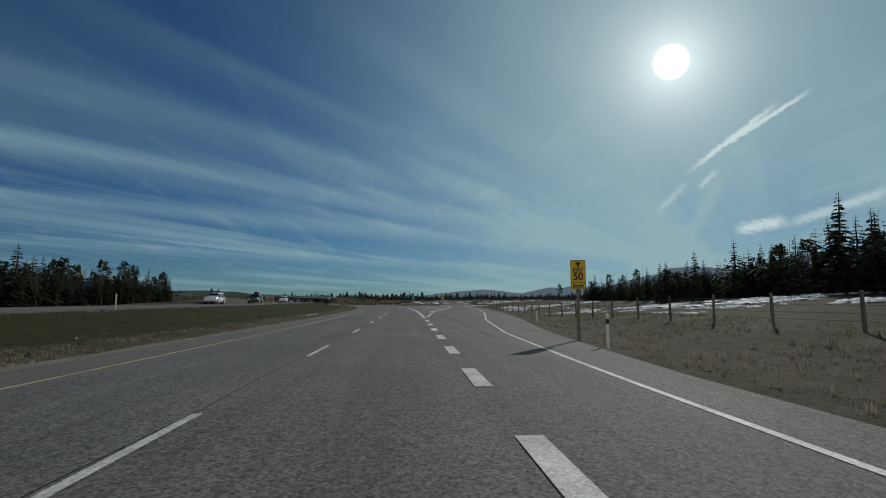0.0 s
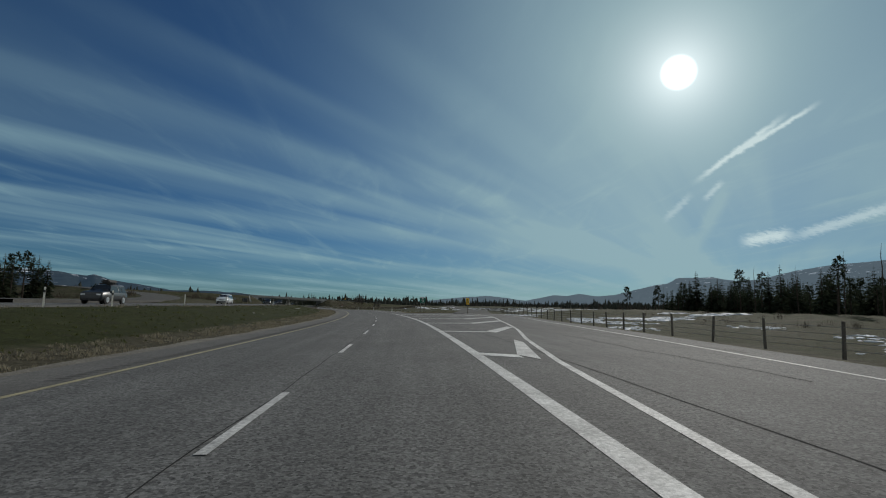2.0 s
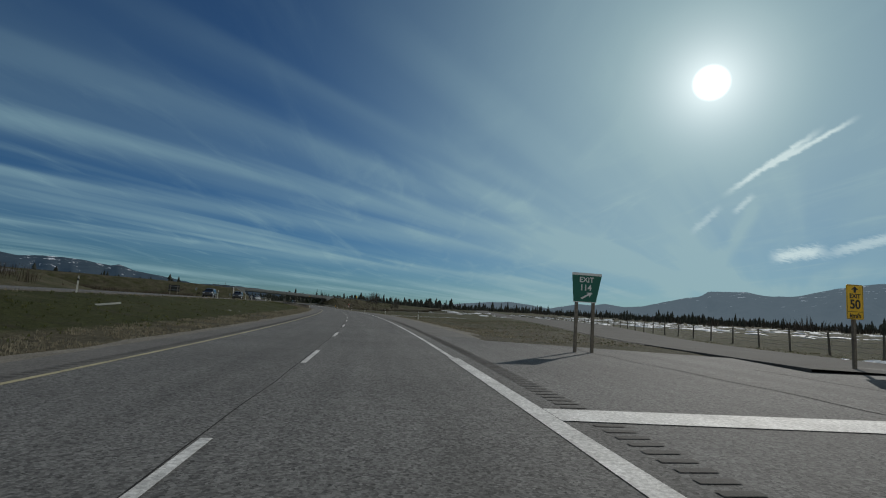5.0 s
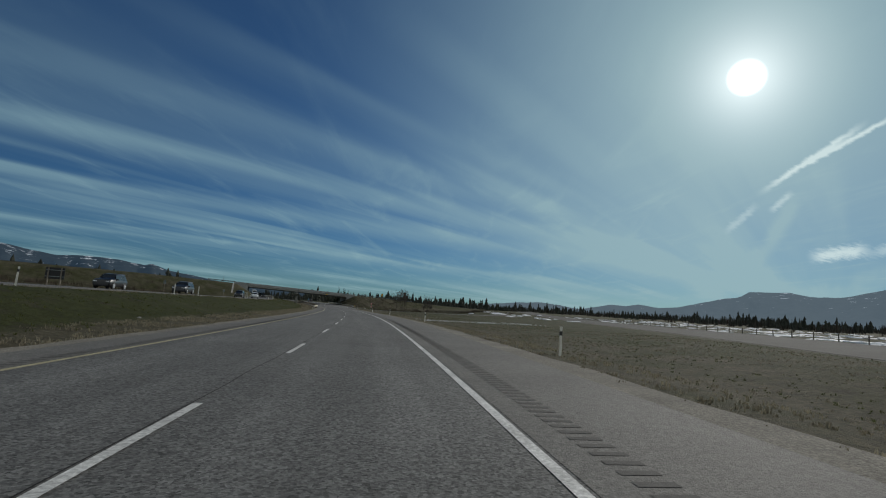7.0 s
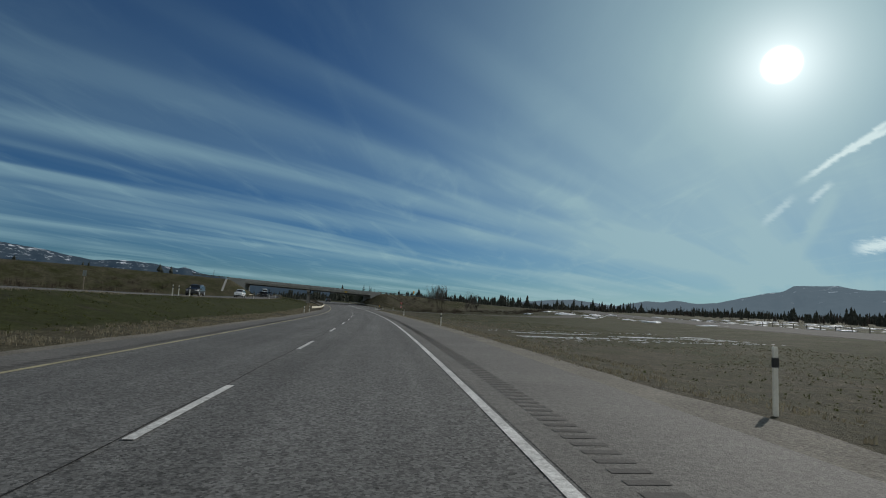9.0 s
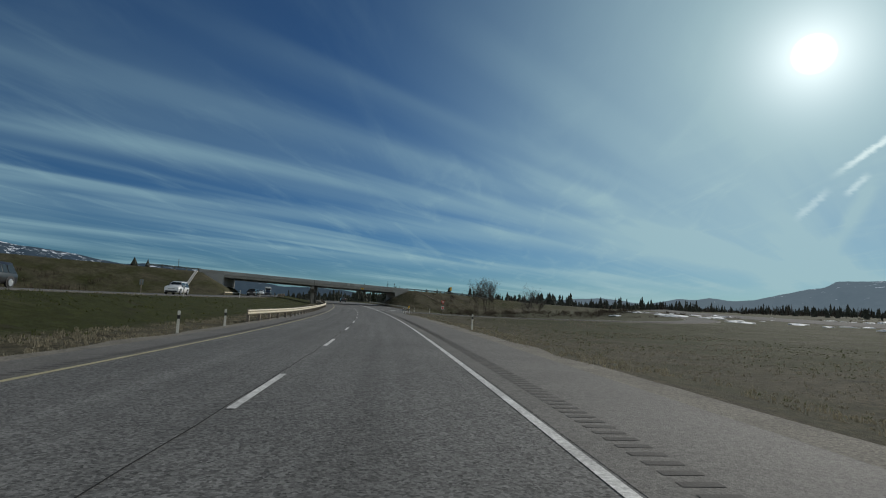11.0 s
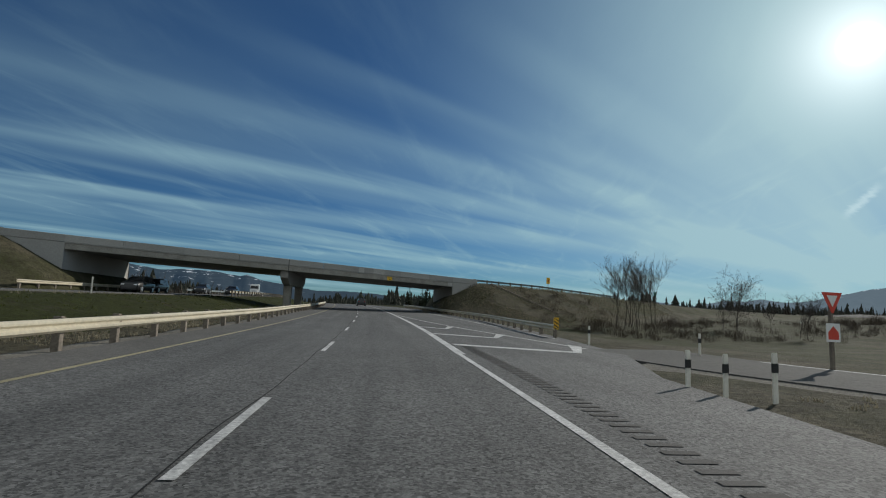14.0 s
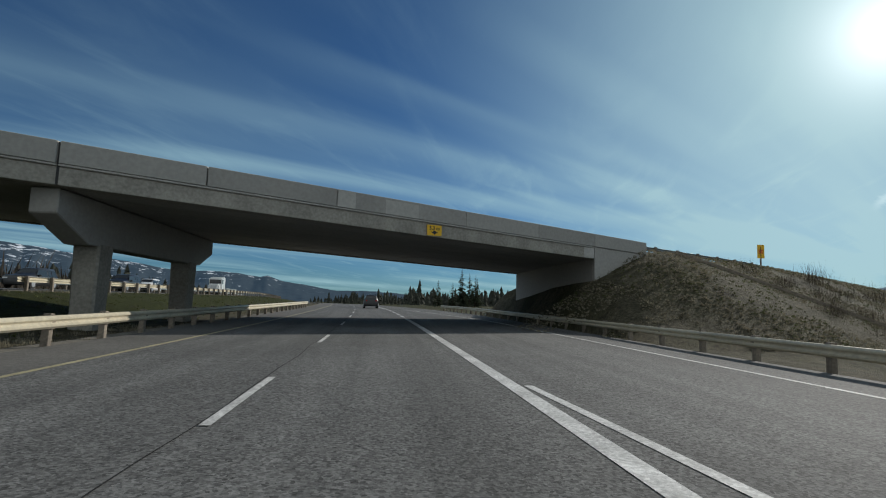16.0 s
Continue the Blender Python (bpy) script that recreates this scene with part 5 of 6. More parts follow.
def crown_mesh(h, seed, kind):
    rnd = random.Random(seed)
    vs, fs = [], []
    if kind == "spruce":
        whorls, low = int(h * 3.0), 0.08
        for w in range(whorls):
            k = (w + rnd.uniform(-0.3, 0.3)) / whorls
            z = h * (low + (1 - low) * k)
            reach = h * 0.195 * (1 - k) ** 0.8 * rnd.uniform(0.75, 1.2) + 0.06
            for b in range(rnd.randint(6, 8)):
                if rnd.random() < 0.07:
                    continue
                a = rnd.uniform(0, math.tau)
                r = reach * rnd.uniform(0.6, 1.15)
                out = Vector((math.cos(a), math.sin(a), 0))
                root = Vector((0, 0, z)) + out * 0.04
                tip = root + out * r + Vector((0, 0, -r * rnd.uniform(0.12, 0.5) + (0.25 * r if k > 0.8 else 0)))
                leaf_card(vs, fs, root, tip, r * rnd.uniform(0.20, 0.32), r * 0.04, rnd)
                for _ in range(2):
                    m = root.lerp(tip, rnd.uniform(0.35, 0.8))
                    a2 = a + rnd.choice((-1, 1)) * rnd.uniform(0.5, 1.0)
                    q = m + Vector((math.cos(a2), math.sin(a2), 0)) * r * 0.42 + Vector((0, 0, -r * rnd.uniform(0.1, 0.35)))
                    leaf_card(vs, fs, m, q, r * 0.11, 0, rnd)
    else:
        low = 0.40 if kind == "pine" else 0.18
        n = int(h * (4.2 if kind == "pine" else 6.5))
        for i in range(n):
            k = rnd.random() ** 0.85
            z = h * (low + (1.0 - low) * k)
            bulge = math.sin(min(1.0, 0.15 + (1 - k) * 0.95) * math.pi * 0.62)
            r = h * (0.145 if kind == "pine" else 0.13) * bulge * rnd.uniform(0.45, 1.2) + 0.10
            a = rnd.uniform(0, math.tau)
            out = Vector((math.cos(a), math.sin(a), 0))
            root = Vector((0, 0, z - r * 0.25)) + out * 0.03
            tip = root + out * r + Vector((0, 0, r * rnd.uniform(-0.15, 0.45)))
            leaf_card(vs, fs, root, tip, r * 0.07, 0, rnd)
            c = tip
            size = h * 0.05 * rnd.uniform(0.7, 1.4)
            for _ in range(11):
                d = Vector((rnd.gauss(0, 1), rnd.gauss(0, 1), rnd.gauss(0.25, 0.8))).normalized()
                leaf_card(vs, fs, c + d * size * 0.1, c + d * size * rnd.uniform(0.8, 1.5), size * 0.30, 0, rnd)
    me = bpy.data.meshes.new("crown")
    me.from_pydata(vs, [], fs)
    me.materials.append(NEEDLES)
    return me


def conifer(kind, h, seed, label):
    t = empty("conifer_tree")
    tagged(t, label, "tree")
    for nm, me in (("trunk", trunk_mesh(h, (h * 0.014 + 0.03) * (0.6 if kind == "snag" else 1.0), seed, 26 if kind != "spruce" else 8)), ("crown", None if kind == "snag" else crown_mesh(h, seed + 1, kind))):
        if me:
            ob = new(nm, me)
            ob.parent = t
    return t


TREE_KINDS = [conifer("spruce", 10.0, 11, "dark green spruce at the forest's edge"), conifer("spruce", 9.0, 23, "dark green spruce at the forest's edge"),
              conifer("spruce", 8.0, 37, "slim dark green spruce at the forest's edge"), conifer("pine", 10.0, 41, "tall pine with a clumped crown at the forest's edge"),
              conifer("pine", 9.0, 53, "tall pine with a clumped crown at the forest's edge"), conifer("bushy", 8.0, 67, "bushy young pine at the forest's edge"),
              conifer("bushy", 7.0, 71, "bushy young pine at the forest's edge"), conifer("snag", 9.5, 83, "dead bare conifer trunk at the forest's edge")]
used = set()


def plant(kind, s, d, height, rnd, group, z=None):
    src = TREE_KINDS[kind]
    tall = (10, 9, 8, 10, 9, 8, 7, 9.5)[kind]
    p = stand(s, d)
    k = height / tall
    wide = k * rnd.uniform(0.9, 1.2)
    m = Matrix.Translation(p) @ Euler((rnd.uniform(-0.03, 0.03), rnd.uniform(-0.03, 0.03), rnd.uniform(0, math.tau))).to_matrix().to_4x4()
    if kind not in used:
        used.add(kind)
        ob = src
        ob.matrix_basis = m
    else:
        ob = copy_thing(src, m)
    ob.scale = (wide, wide, k)
    ob["group"] = group
    return ob


rnd = random.Random(77)
EAST, WEST = "trees of the eastern wood", "trees of the western wood"


def east_edge(s):
    return float(np.interp(s, (34, 80, 120, 160), (38.5, 43, 53, 60)))


def west_edge(s):
    return -float(np.interp(s, (56, 110, 152), (44, 50, 57)))


def east_height(s):
    return float(np.interp(s, (34, 64, 80, 110, 160), (1.30, 1.10, 0.98, 0.92, 0.85)))


# the wood beyond the exit fence: its outer rows, tree by tree
for kind, s, d, h in ((3, 164, 58.5, 7.4), (3, 125, 54.4, 8.6), (7, 121, 53.5, 9.0), (7, 133, 58.0, 7.4), (5, 160, 63.0, 6.4), (0, 82, 42.0, 9.0), (4, 104, 49.5, 8.4),
                      (7, 112, 52.0, 8.2), (7, 98, 48.5, 9.6), (1, 93, 46.0, 8.2), (5, 128, 56.0, 5.4), (2, 130, 57.0, 7.0)):
    plant(kind, s, d, h * 0.76, rnd, EAST)
for i in range(165):
    s = 34 + 122 * (i + rnd.random()) / 165
    row = rnd.random() ** 1.4
    d = east_edge(s) + row * 14
    tall = rnd.uniform(4.6, 7.2) * east_height(s) * (1.22 if rnd.random() < 0.15 else 1.0)
    kind = rnd.choice((0, 1, 2, 0, 1, 2, 0, 1, 2, 5, 6, 6, 4, 7))
    plant(kind, s, d, tall * (0.72 if kind in (5, 6) else 1.0), rnd, EAST)
# the wood beyond the oncoming lanes
for i in range(95):
    s = 56 + 96 * (i + rnd.random()) / 95
    d = west_edge(s) - rnd.random() ** 1.4 * 12
    plant(rnd.choice((0, 1, 2, 0, 1, 2, 4, 5, 6)), s, d, rnd.uniform(5.0, 8.0), rnd, WEST)
plant(1, 153.5, -57.5, 7.2, rnd, WEST)
plant(5, 155, -59, 5.8, rnd, WEST)


def deep_woods(name, spots, label, seed):
    """The inner trees, close together: trunks and tiers of drooping sprays."""
    rnd = random.Random(seed)
    vs, fs = [], []
    for p, h in spots:
        whorls = int(h * 2.0) + 3
        k = len(vs)
        vs += [p + Vector((x * 0.09, y * 0.09, -0.3)) for x, y in ((-1, -0.6), (1, -0.6), (0, 1))] + [p + Vector((0, 0, h))]
        fs += [(k, k + 1, k + 3), (k + 1, k + 2, k + 3), (k + 2, k, k + 3)]
        slim = rnd.uniform(0.15, 0.21)
        for w in range(whorls):
            f = (w + rnd.uniform(-0.3, 0.3)) / whorls
            reach = h * slim * (1 - f) ** 0.8 * rnd.uniform(0.7, 1.2) + 0.08
            for _ in range(6):
                a = rnd.uniform(0, math.tau)
                out = Vector((math.cos(a), math.sin(a), 0))
                root = p + Vector((0, 0, h * (0.04 + 0.96 * f)))
                r = reach * rnd.uniform(0.6, 1.15)
                leaf_card(vs, fs, root, root + out * r + Vector((0, 0, -r * rnd.uniform(0.1, 0.5))), r * rnd.uniform(0.3, 0.45), r * 0.05, rnd)
    return tagged(mesh_object(name, vs, fs, NEEDLES), label, "woods", kind="stuff")


inner = []
for i in range(620):
    s = rnd.uniform(32, 158)
    row = rnd.random()
    inner.append((stand(s, east_edge(s) + 3 + row * 32), rnd.uniform(4.4, 6.6) * east_height(s) * (1 + 0.06 * row)))
deep_woods("deep_woods", inner, "dense dark spruces inside the eastern wood", 3)
inner = []
for i in range(230):
    s = rnd.uniform(56, 153)
    inner.append((stand(s, west_edge(s) - 3 - rnd.random() * 26), rnd.uniform(4.8, 7.0)))
deep_woods("deep_woods", inner, "dense dark spruces inside the western wood", 4)
for k, src in enumerate(TREE_KINDS):
    if k not in used:
        plant(k, 100, 70, 7, rnd, "trees of the eastern wood")


# ---------------------------------------------------------------- far woods, one ragged band of small spruces
def far_woods(name, spots, label, mat=None):
    rnd = random.Random(len(spots))
    vs, fs = [], []
    for p, h in spots:
        n, r = 6, h * rnd.uniform(0.20, 0.38)
        tiers = 4
        a0 = rnd.uniform(0, 1)
        for t in range(tiers):
            z0, z1 = h * (0.05 + 0.24 * t), h * (0.05 + 0.24 * t) + h * (0.34 if t < tiers - 1 else 0.25)
            rr = r * (1 - t / (tiers + 0.4))
            k = len(vs)
            for a in range(n):
                q = rr * rnd.uniform(0.6, 1.25)
                vs.append((p.x + q * math.cos((a + a0) * math.tau / n), p.y + q * math.sin((a + a0) * math.tau / n), p.z + z0 + rnd.uniform(-0.05, 0.03) * h))
            vs.append((p.x, p.y, p.z + z1))
            fs += [(k + a, k + (a + 1) % n, k + n) for a in range(n)]
    ob = mesh_object(name, vs, fs, mat or FAR_WOODS)
    return tagged(ob, label, "woods", kind="stuff")


def far_spots(n, s_rng, d_rng, h_rng, seed, clump=0.012, level=0.0):
    rnd, out = random.Random(seed), []
    while len(out) < n:
        s, d = rnd.uniform(*s_rng), rnd.uniform(*d_rng)
        if noise.noise((s * clump, d * clump, seed)) < level:
            continue
        p = at(s, d)
        if embankment(p) > -0.2:
            continue
        p.z += natural_z(s, d) - 0.3
        out.append((p, rnd.uniform(*h_rng) * (0.55 + 0.65 * rnd.random() ** 2) * (1 + 0.5 * noise.noise((s * 0.05, d * 0.05, 1)))))
    return out


far_woods("far_woods", far_spots(3300, (330, 1100), (230, 640), (2.2, 5.6), 3, 0.011, -0.12) + far_spots(850, (180, 520), (200, 420), (3.4, 7.0), 4, 0.014, 0.05),
          "distant dark conifer woods along the plain")
far_woods("far_woods", far_spots(1300, (640, 1300), (30, 420), (7, 12), 5, 0.008, -0.1) + far_spots(900, (650, 1150), (-420, -60), (7, 12), 6, 0.01, -0.05),
          "distant dark spruces beyond the overpass")
far_woods("far_woods", far_spots(900, (430, 1000), (190, 300), (2.0, 5.4), 9, 0.025, 0.0) + far_spots(900, (470, 760), (-170, -62), (5, 9), 10, 0.02, -0.1),
          "dark conifer belt beyond the interchange")
far_woods("far_woods", far_spots(1500, (150, 700), (-760, -330), (7, 11), 7, 0.006, -0.15) + far_spots(2600, (230, 1000), (-420, -240), (6, 10), 11, 0.012, -0.3) + far_spots(240, (520, 700), (60, 200), (5, 9), 8, 0.02, 0.05),
          "distant dark woods at the foot of the range")
for s, d, h in ((560, 34, 12), (566, 40, 10.5), (575, 30, 9), (590, 46, 12.5), (598, 52, 11), (604, 44, 9.5)):
    plant(0 if h > 11 else 2, s, d, h, rnd, "spruces beyond the overpass")


# ---------------------------------------------------------------- bare broadleaf trees
def bare_tree(name, label, foot, stems, height, seed, spread=1.0):
    rnd = random.Random(seed)
    t = tagged(empty(name, Matrix.Translation(foot)), label, "tree")
    for k in range(stems):
        vs, fs = [], []

        def limb(p, way, length, r, depth):
            n = 5 if depth < 2 else 3
            segs = 4 if depth < 2 else 2
            ring = None
            q, w = p.copy(), way.copy()
            for i in range(segs + 1):
                rr = max(0.0065, r * (1 - 0.65 * i / segs))
                x = w.orthogonal().normalized()
                y = w.cross(x).normalized()
                now = []
                for a in range(n):
                    now.append(len(vs))
                    vs.append(q + (x * math.cos(a * math.tau / n) + y * math.sin(a * math.tau / n)) * rr)
                if ring:
                    for a in range(n):
                        b = (a + 1) % n
                        fs.append((ring[a], ring[b], now[b], now[a]))
                ring = now
                if i < segs:
                    w = (w + Vector((rnd.gauss(0, 1), rnd.gauss(0, 1), rnd.gauss(0.25, 0.6))) * (0.10 if depth == 0 else 0.16)).normalized()
                    nq = q + w * length / segs
                    if depth < 4 and (i > 1 or depth > 0 or (i == 1 and spread > 1)):
                        for _ in range((3, 2, 2, 1)[depth]):
                            a = rnd.uniform(0, math.tau)
                            out = (x * math.cos(a) + y * math.sin(a))
                            bw = (w * rnd.uniform(0.55, 0.9) + out * rnd.uniform(0.4, 0.85) * spread + Vector((0, 0, 0.25))).normalized()
                            limb(q.lerp(nq, rnd.random()), bw, length * rnd.uniform(0.42, 0.62), rr * 0.54, depth + 1)
                    q = nq

        a = rnd.uniform(0, math.tau)
        base = Vector((math.cos(a), math.sin(a), 0)) * (0.0 if stems == 1 else rnd.uniform(0.4, 0.6 + stems * 0.5))
        base.z = -0.3
        limb(base, Vector((rnd.gauss(0, 0.035), rnd.gauss(0, 0.035), 1)).normalized() if stems > 1 else Vector((0, 0, 1)), height * rnd.uniform(0.75, 1.0), 0.0095 * height * rnd.uniform(0.6, 1.0), 0)
        mesh_object("stem", vs, fs, TWIG, t)
    return t


bare_tree("bare_tree_clump", "clump of bare grey birches below the embankment", stand(421, 36.4), 6, 6.4, 5, 0.72)
bare_tree("bare_tree_clump", "clump of bare grey birches below the embankment", stand(426, 40.4), 6, 7.0, 6, 0.72)
bare_tree("bare_tree", "single spreading bare tree beside the ramp", stand(417, 47.4), 3, 6.2, 9, 1.7)
bare_tree("bare_tree", "small bare bush beside the ramp", stand(404, 44.0), 3, 3.6, 12)


# ---------------------------------------------------------------- brush: dark leafless thickets
def brush(name, spots, label, seed, mat=None, stems=34, stout=0.006):
    rnd = random.Random(seed)
    vs, fs = [], []
    for p, h in spots:
        for _ in range(stems):
            a, l = rnd.uniform(0, math.tau), h * rnd.uniform(0.3, 1.1)
            lean = rnd.uniform(0.1, 0.6)
            b = p + Vector((rnd.gauss(0, h * 0.3), rnd.gauss(0, h * 0.3), -0.1))
            q = b + Vector((math.cos(a) * lean * l, math.sin(a) * lean * l, l))
            w = Vector((-math.sin(a), math.cos(a), 0)) * h * stout
            k = len(vs)
            m = b.lerp(q, 0.55)
            vs += [b - w * 0.7, b + w * 0.7, m + w * 1.8, q, m - w * 1.8]
            fs += [(k, k + 1, k + 2, k + 4), (k + 4, k + 2, k + 3)]
    return tagged(mesh_object(name, vs, fs, mat or BRUSH), label, "brush", kind="stuff")


def scatter(n, s_rng, d_rng, h_rng, seed, clump, level, on_fill=None):
    rnd, out, tries = random.Random(seed), [], 0
    while len(out) < n and tries < n * 40:
        tries += 1
        s, d = rnd.uniform(*s_rng), rnd.uniform(*d_rng)
        if noise.noise((s * clump, d * clump, seed * 1.7)) < level:
            continue
        p = stand(s, d)
        if on_fill is not None and (embankment(p) > 0.0) != on_fill:
            continue
        q = np.array((p.x, p.y))
        if any((np.hypot(xy[:, 0] - q[0], xy[:, 1] - q[1]).min() < half + 1.5) for xy, _, half in RAMP_NP.values()):
            continue
        u = BRIDGE_INV @ p
        if 0 < u.y < DECK_WIDE:
            continue
        out.append((p, rnd.uniform(*h_rng)))
    return out


brush("bare_woods", far_spots(1500, (200, 900), (180, 460), (2.4, 5.0), 15, 0.012, -0.2), "brown leafless woods along the plain", 9, BARE_WOODS, 16, 0.02)
brush("bare_woods", far_spots(1500, (455, 900), (-270, -48), (2.5, 6), 14, 0.02, -0.25), "brown leafless woods beyond the overpass", 10, BARE_WOODS, 18, 0.012)
brush("brush", scatter(420, (170, 395), (-95, -37), (0.7, 1.9), 31, 0.05, 0.0), "dark leafless thickets beyond the oncoming lanes", 1)
brush("brush", scatter(460, (398, 436), (24, 85), (0.35, 1.2), 32, 0.09, -0.05), "dark leafless thickets below the embankment", 2, None, 60, 0.0035)
brush("brush", scatter(90, (406, 438), (30, 80), (0.9, 2.0), 36, 0.07, 0.0), "tall dark leafless shrubs below the embankment", 11, None, 90, 0.003)
brush("brush", scatter(70, (300, 420), (110, 190), (0.5, 1.1), 33, 0.03, 0.0), "dark leafless thickets on the flat land", 3)
brush("brush", scatter(170, (30, 130), (30, 50), (0.3, 0.8), 34, 0.1, 0.0), "dark leafless thickets before the wood", 4)
brush("brush", scatter(420, (372, 436), (52, 130), (0.35, 0.9), 35, 0.05, 0.05), "dark leafless thickets at the foot of the embankment", 5, None, 60, 0.0035)
for s, d, h, k in ((66, -42.6, 3.6, 21), (74, -43.6, 4.4, 22), (83, -44.8, 3.8, 23), (97, -46.2, 4.2, 24)):
    bare_tree("bare_tree", "slim pale bare birch before the western wood", stand(s, d), 1, h, k, 0.5)

# ---------------------------------------------------------------- tufts of grass
def tufts(name, spots, label, seed, mat, blades=9, lean=0.6):
    rnd = random.Random(seed)
    vs, fs = [], []
    for p, h in spots:
        for _ in range(blades):
            a, l = rnd.uniform(0, math.tau), h * rnd.uniform(0.5, 1.15)
            k = rnd.uniform(0.15, 1.0) * lean
            b = p + Vector((rnd.gauss(0, h * 0.35), rnd.gauss(0, h * 0.35), -0.02))
            w = Vector((-math.sin(a), math.cos(a), 0)) * rnd.uniform(0.008, 0.02)
            m = b + Vector((math.cos(a) * k * l * 0.4, math.sin(a) * k * l * 0.4, l * 0.65))
            q = b + Vector((math.cos(a) * k * l, math.sin(a) * k * l, l * rnd.uniform(0.7, 1.0)))
            i = len(vs)
            vs += [b - w, b + w, m + w * 0.8, q, m - w * 0.8]
            fs += [(i, i + 1, i + 2, i + 4), (i + 4, i + 2, i + 3)]
    return tagged(mesh_object(name, vs, fs, mat), label, "grass", kind="stuff")


GREEN_BLADE = material("fresh_grass_blades", (0.082, 0.092, 0.034), 0.85, vary=0.45, scale=0.6, fine=4, bump=0, spec=0.15)
let_light_through(GREEN_BLADE, 0.4)


def verge_spots(n, s_rng, d_fn, h_rng, seed, clump=0.25, level=-0.15):
    rnd, out = random.Random(seed), []
    while len(out) < n:
        s = rnd.uniform(*s_rng)
        lo, hi = d_fn(s)
        d = lo + (hi - lo) * rnd.random()
        if noise.noise((s * clump, d * clump, seed)) < level:
            continue
        out.append((stand(s, d), rnd.uniform(*h_rng)))
    return out


tufts("grass_tufts", verge_spots(13000, (0, 430), lambda s: (-11.6, -8.0), (0.05, 0.20), 41, 0.35, -0.1), "tufts of dry straw along the median verge", 1, STRAW, 7)
tufts("grass_tufts", verge_spots(6500, (0, 520), lambda s: (-20.5, -10.2), (0.06, 0.18), 42), "short fresh grass on the median bank", 2, GREEN_BLADE, 7, 0.9)
tufts("grass_tufts", verge_spots(900, (0, 520), lambda s: (-21.2, -19), (0.08, 0.22), 48, 0.15, 0.1), "scattered straw on the median bank", 7, STRAW, 6, 0.9)
tufts("grass_tufts", verge_spots(3400, (150, 362), lambda s: (paved(s) + 0.8, paved(s) + 5.5), (0.06, 0.18), 43), "tufts of dry straw along the outer verge", 3, STRAW, 7)
tufts("grass_tufts", verge_spots(1600, (0, 62), lambda s: (paved(s) + 0.9, paved(s) + 11), (0.10, 0.30), 44), "tufts of dry straw beside the exit", 4, STRAW, 7)

tufts("grass_tufts", verge_spots(7000, (150, 345), lambda s: (paved(s) + 4, 30), (0.05, 0.13), 61, 0.12, -0.1), "short matted straw on the flat field", 11, STRAW, 6, 1.2)
tufts("grass_tufts", verge_spots(5000, (150, 345), lambda s: (paved(s) + 4, 30), (0.05, 0.12), 62, 0.12, -0.1), "short fresh grass on the flat field", 12, GREEN_BLADE, 6, 1.2)


def fill_spots(n, seed):
    rnd, out = random.Random(seed), []
    while len(out) < n:
        q = BRIDGE @ Vector((rnd.uniform(2, 60), rnd.uniform(-13, 0.0), 0))
        z = embankment(q)
        if z < -0.1 or noise.noise((q.x * 0.2, q.y * 0.2, seed)) < -0.2:
            continue
        out.append((Vector((q.x, q.y, z)), rnd.uniform(0.04, 0.12)))
    return out


tufts("grass_tufts", fill_spots(15000, 45), "matted straw on the embankment slope", 5, STRAW, 7, 1.3)
tufts("grass_tufts", fill_spots(5000, 46), "fresh grass on the embankment slope", 6, GREEN_BLADE, 7, 1.2)
brush("brush", fill_spots(45, 47), "low dark weeds on the embankment slope", 8)


# ---------------------------------------------------------------- old snow, stones and the drain in the median
def lumps(name, spots, label, category, seed, mat, flat=0.3, kind="stuff", rough=0.35, stretch=1.0):
    rnd = random.Random(seed)
    vs, fs = [], []
    for p, r in spots:
        k, n = len(vs), 9
        ax = rnd.uniform(0.6, 1.7) * stretch
        a0 = rnd.uniform(0, math.tau) if stretch == 1 else rnd.gauss(0.25, 0.15)
        for t, (rr, z) in enumerate(((1.0, -0.12), (0.8, 0.6), (0.35, 1.0))):
            for a in range(n):
                q = r * rr * (1 + rough * rnd.uniform(-1, 1))
                x, y = q * ax * math.cos(a * math.tau / n), q / ax * math.sin(a * math.tau / n)
                vs.append((p.x + x * math.cos(a0) - y * math.sin(a0), p.y + x * math.sin(a0) + y * math.cos(a0), p.z + z * r * flat * rnd.uniform(0.8, 1.2)))
        for t in range(2):
            for a in range(n):
                b = (a + 1) % n
                fs.append((k + t * n + a, k + t * n + b, k + t * n + n + b, k + t * n + n + a))
        fs.append(tuple(k + 2 * n + a for a in range(n)))
    return tagged(mesh_object(name, vs, fs, mat, smooth=kind == "snow"), label, category, kind="stuff")


def snow_spots(n, s_rng, d_rng, r_rng, seed, level=0.1):
    rnd, out = random.Random(seed), []
    while len(out) < n:
        s, d = rnd.uniform(*s_rng), rnd.uniform(*d_rng)
        if noise.noise((s * 0.09, d * 0.16, seed)) < level:
            continue
        out.append((stand(s, d), rnd.uniform(*r_rng)))
    return out


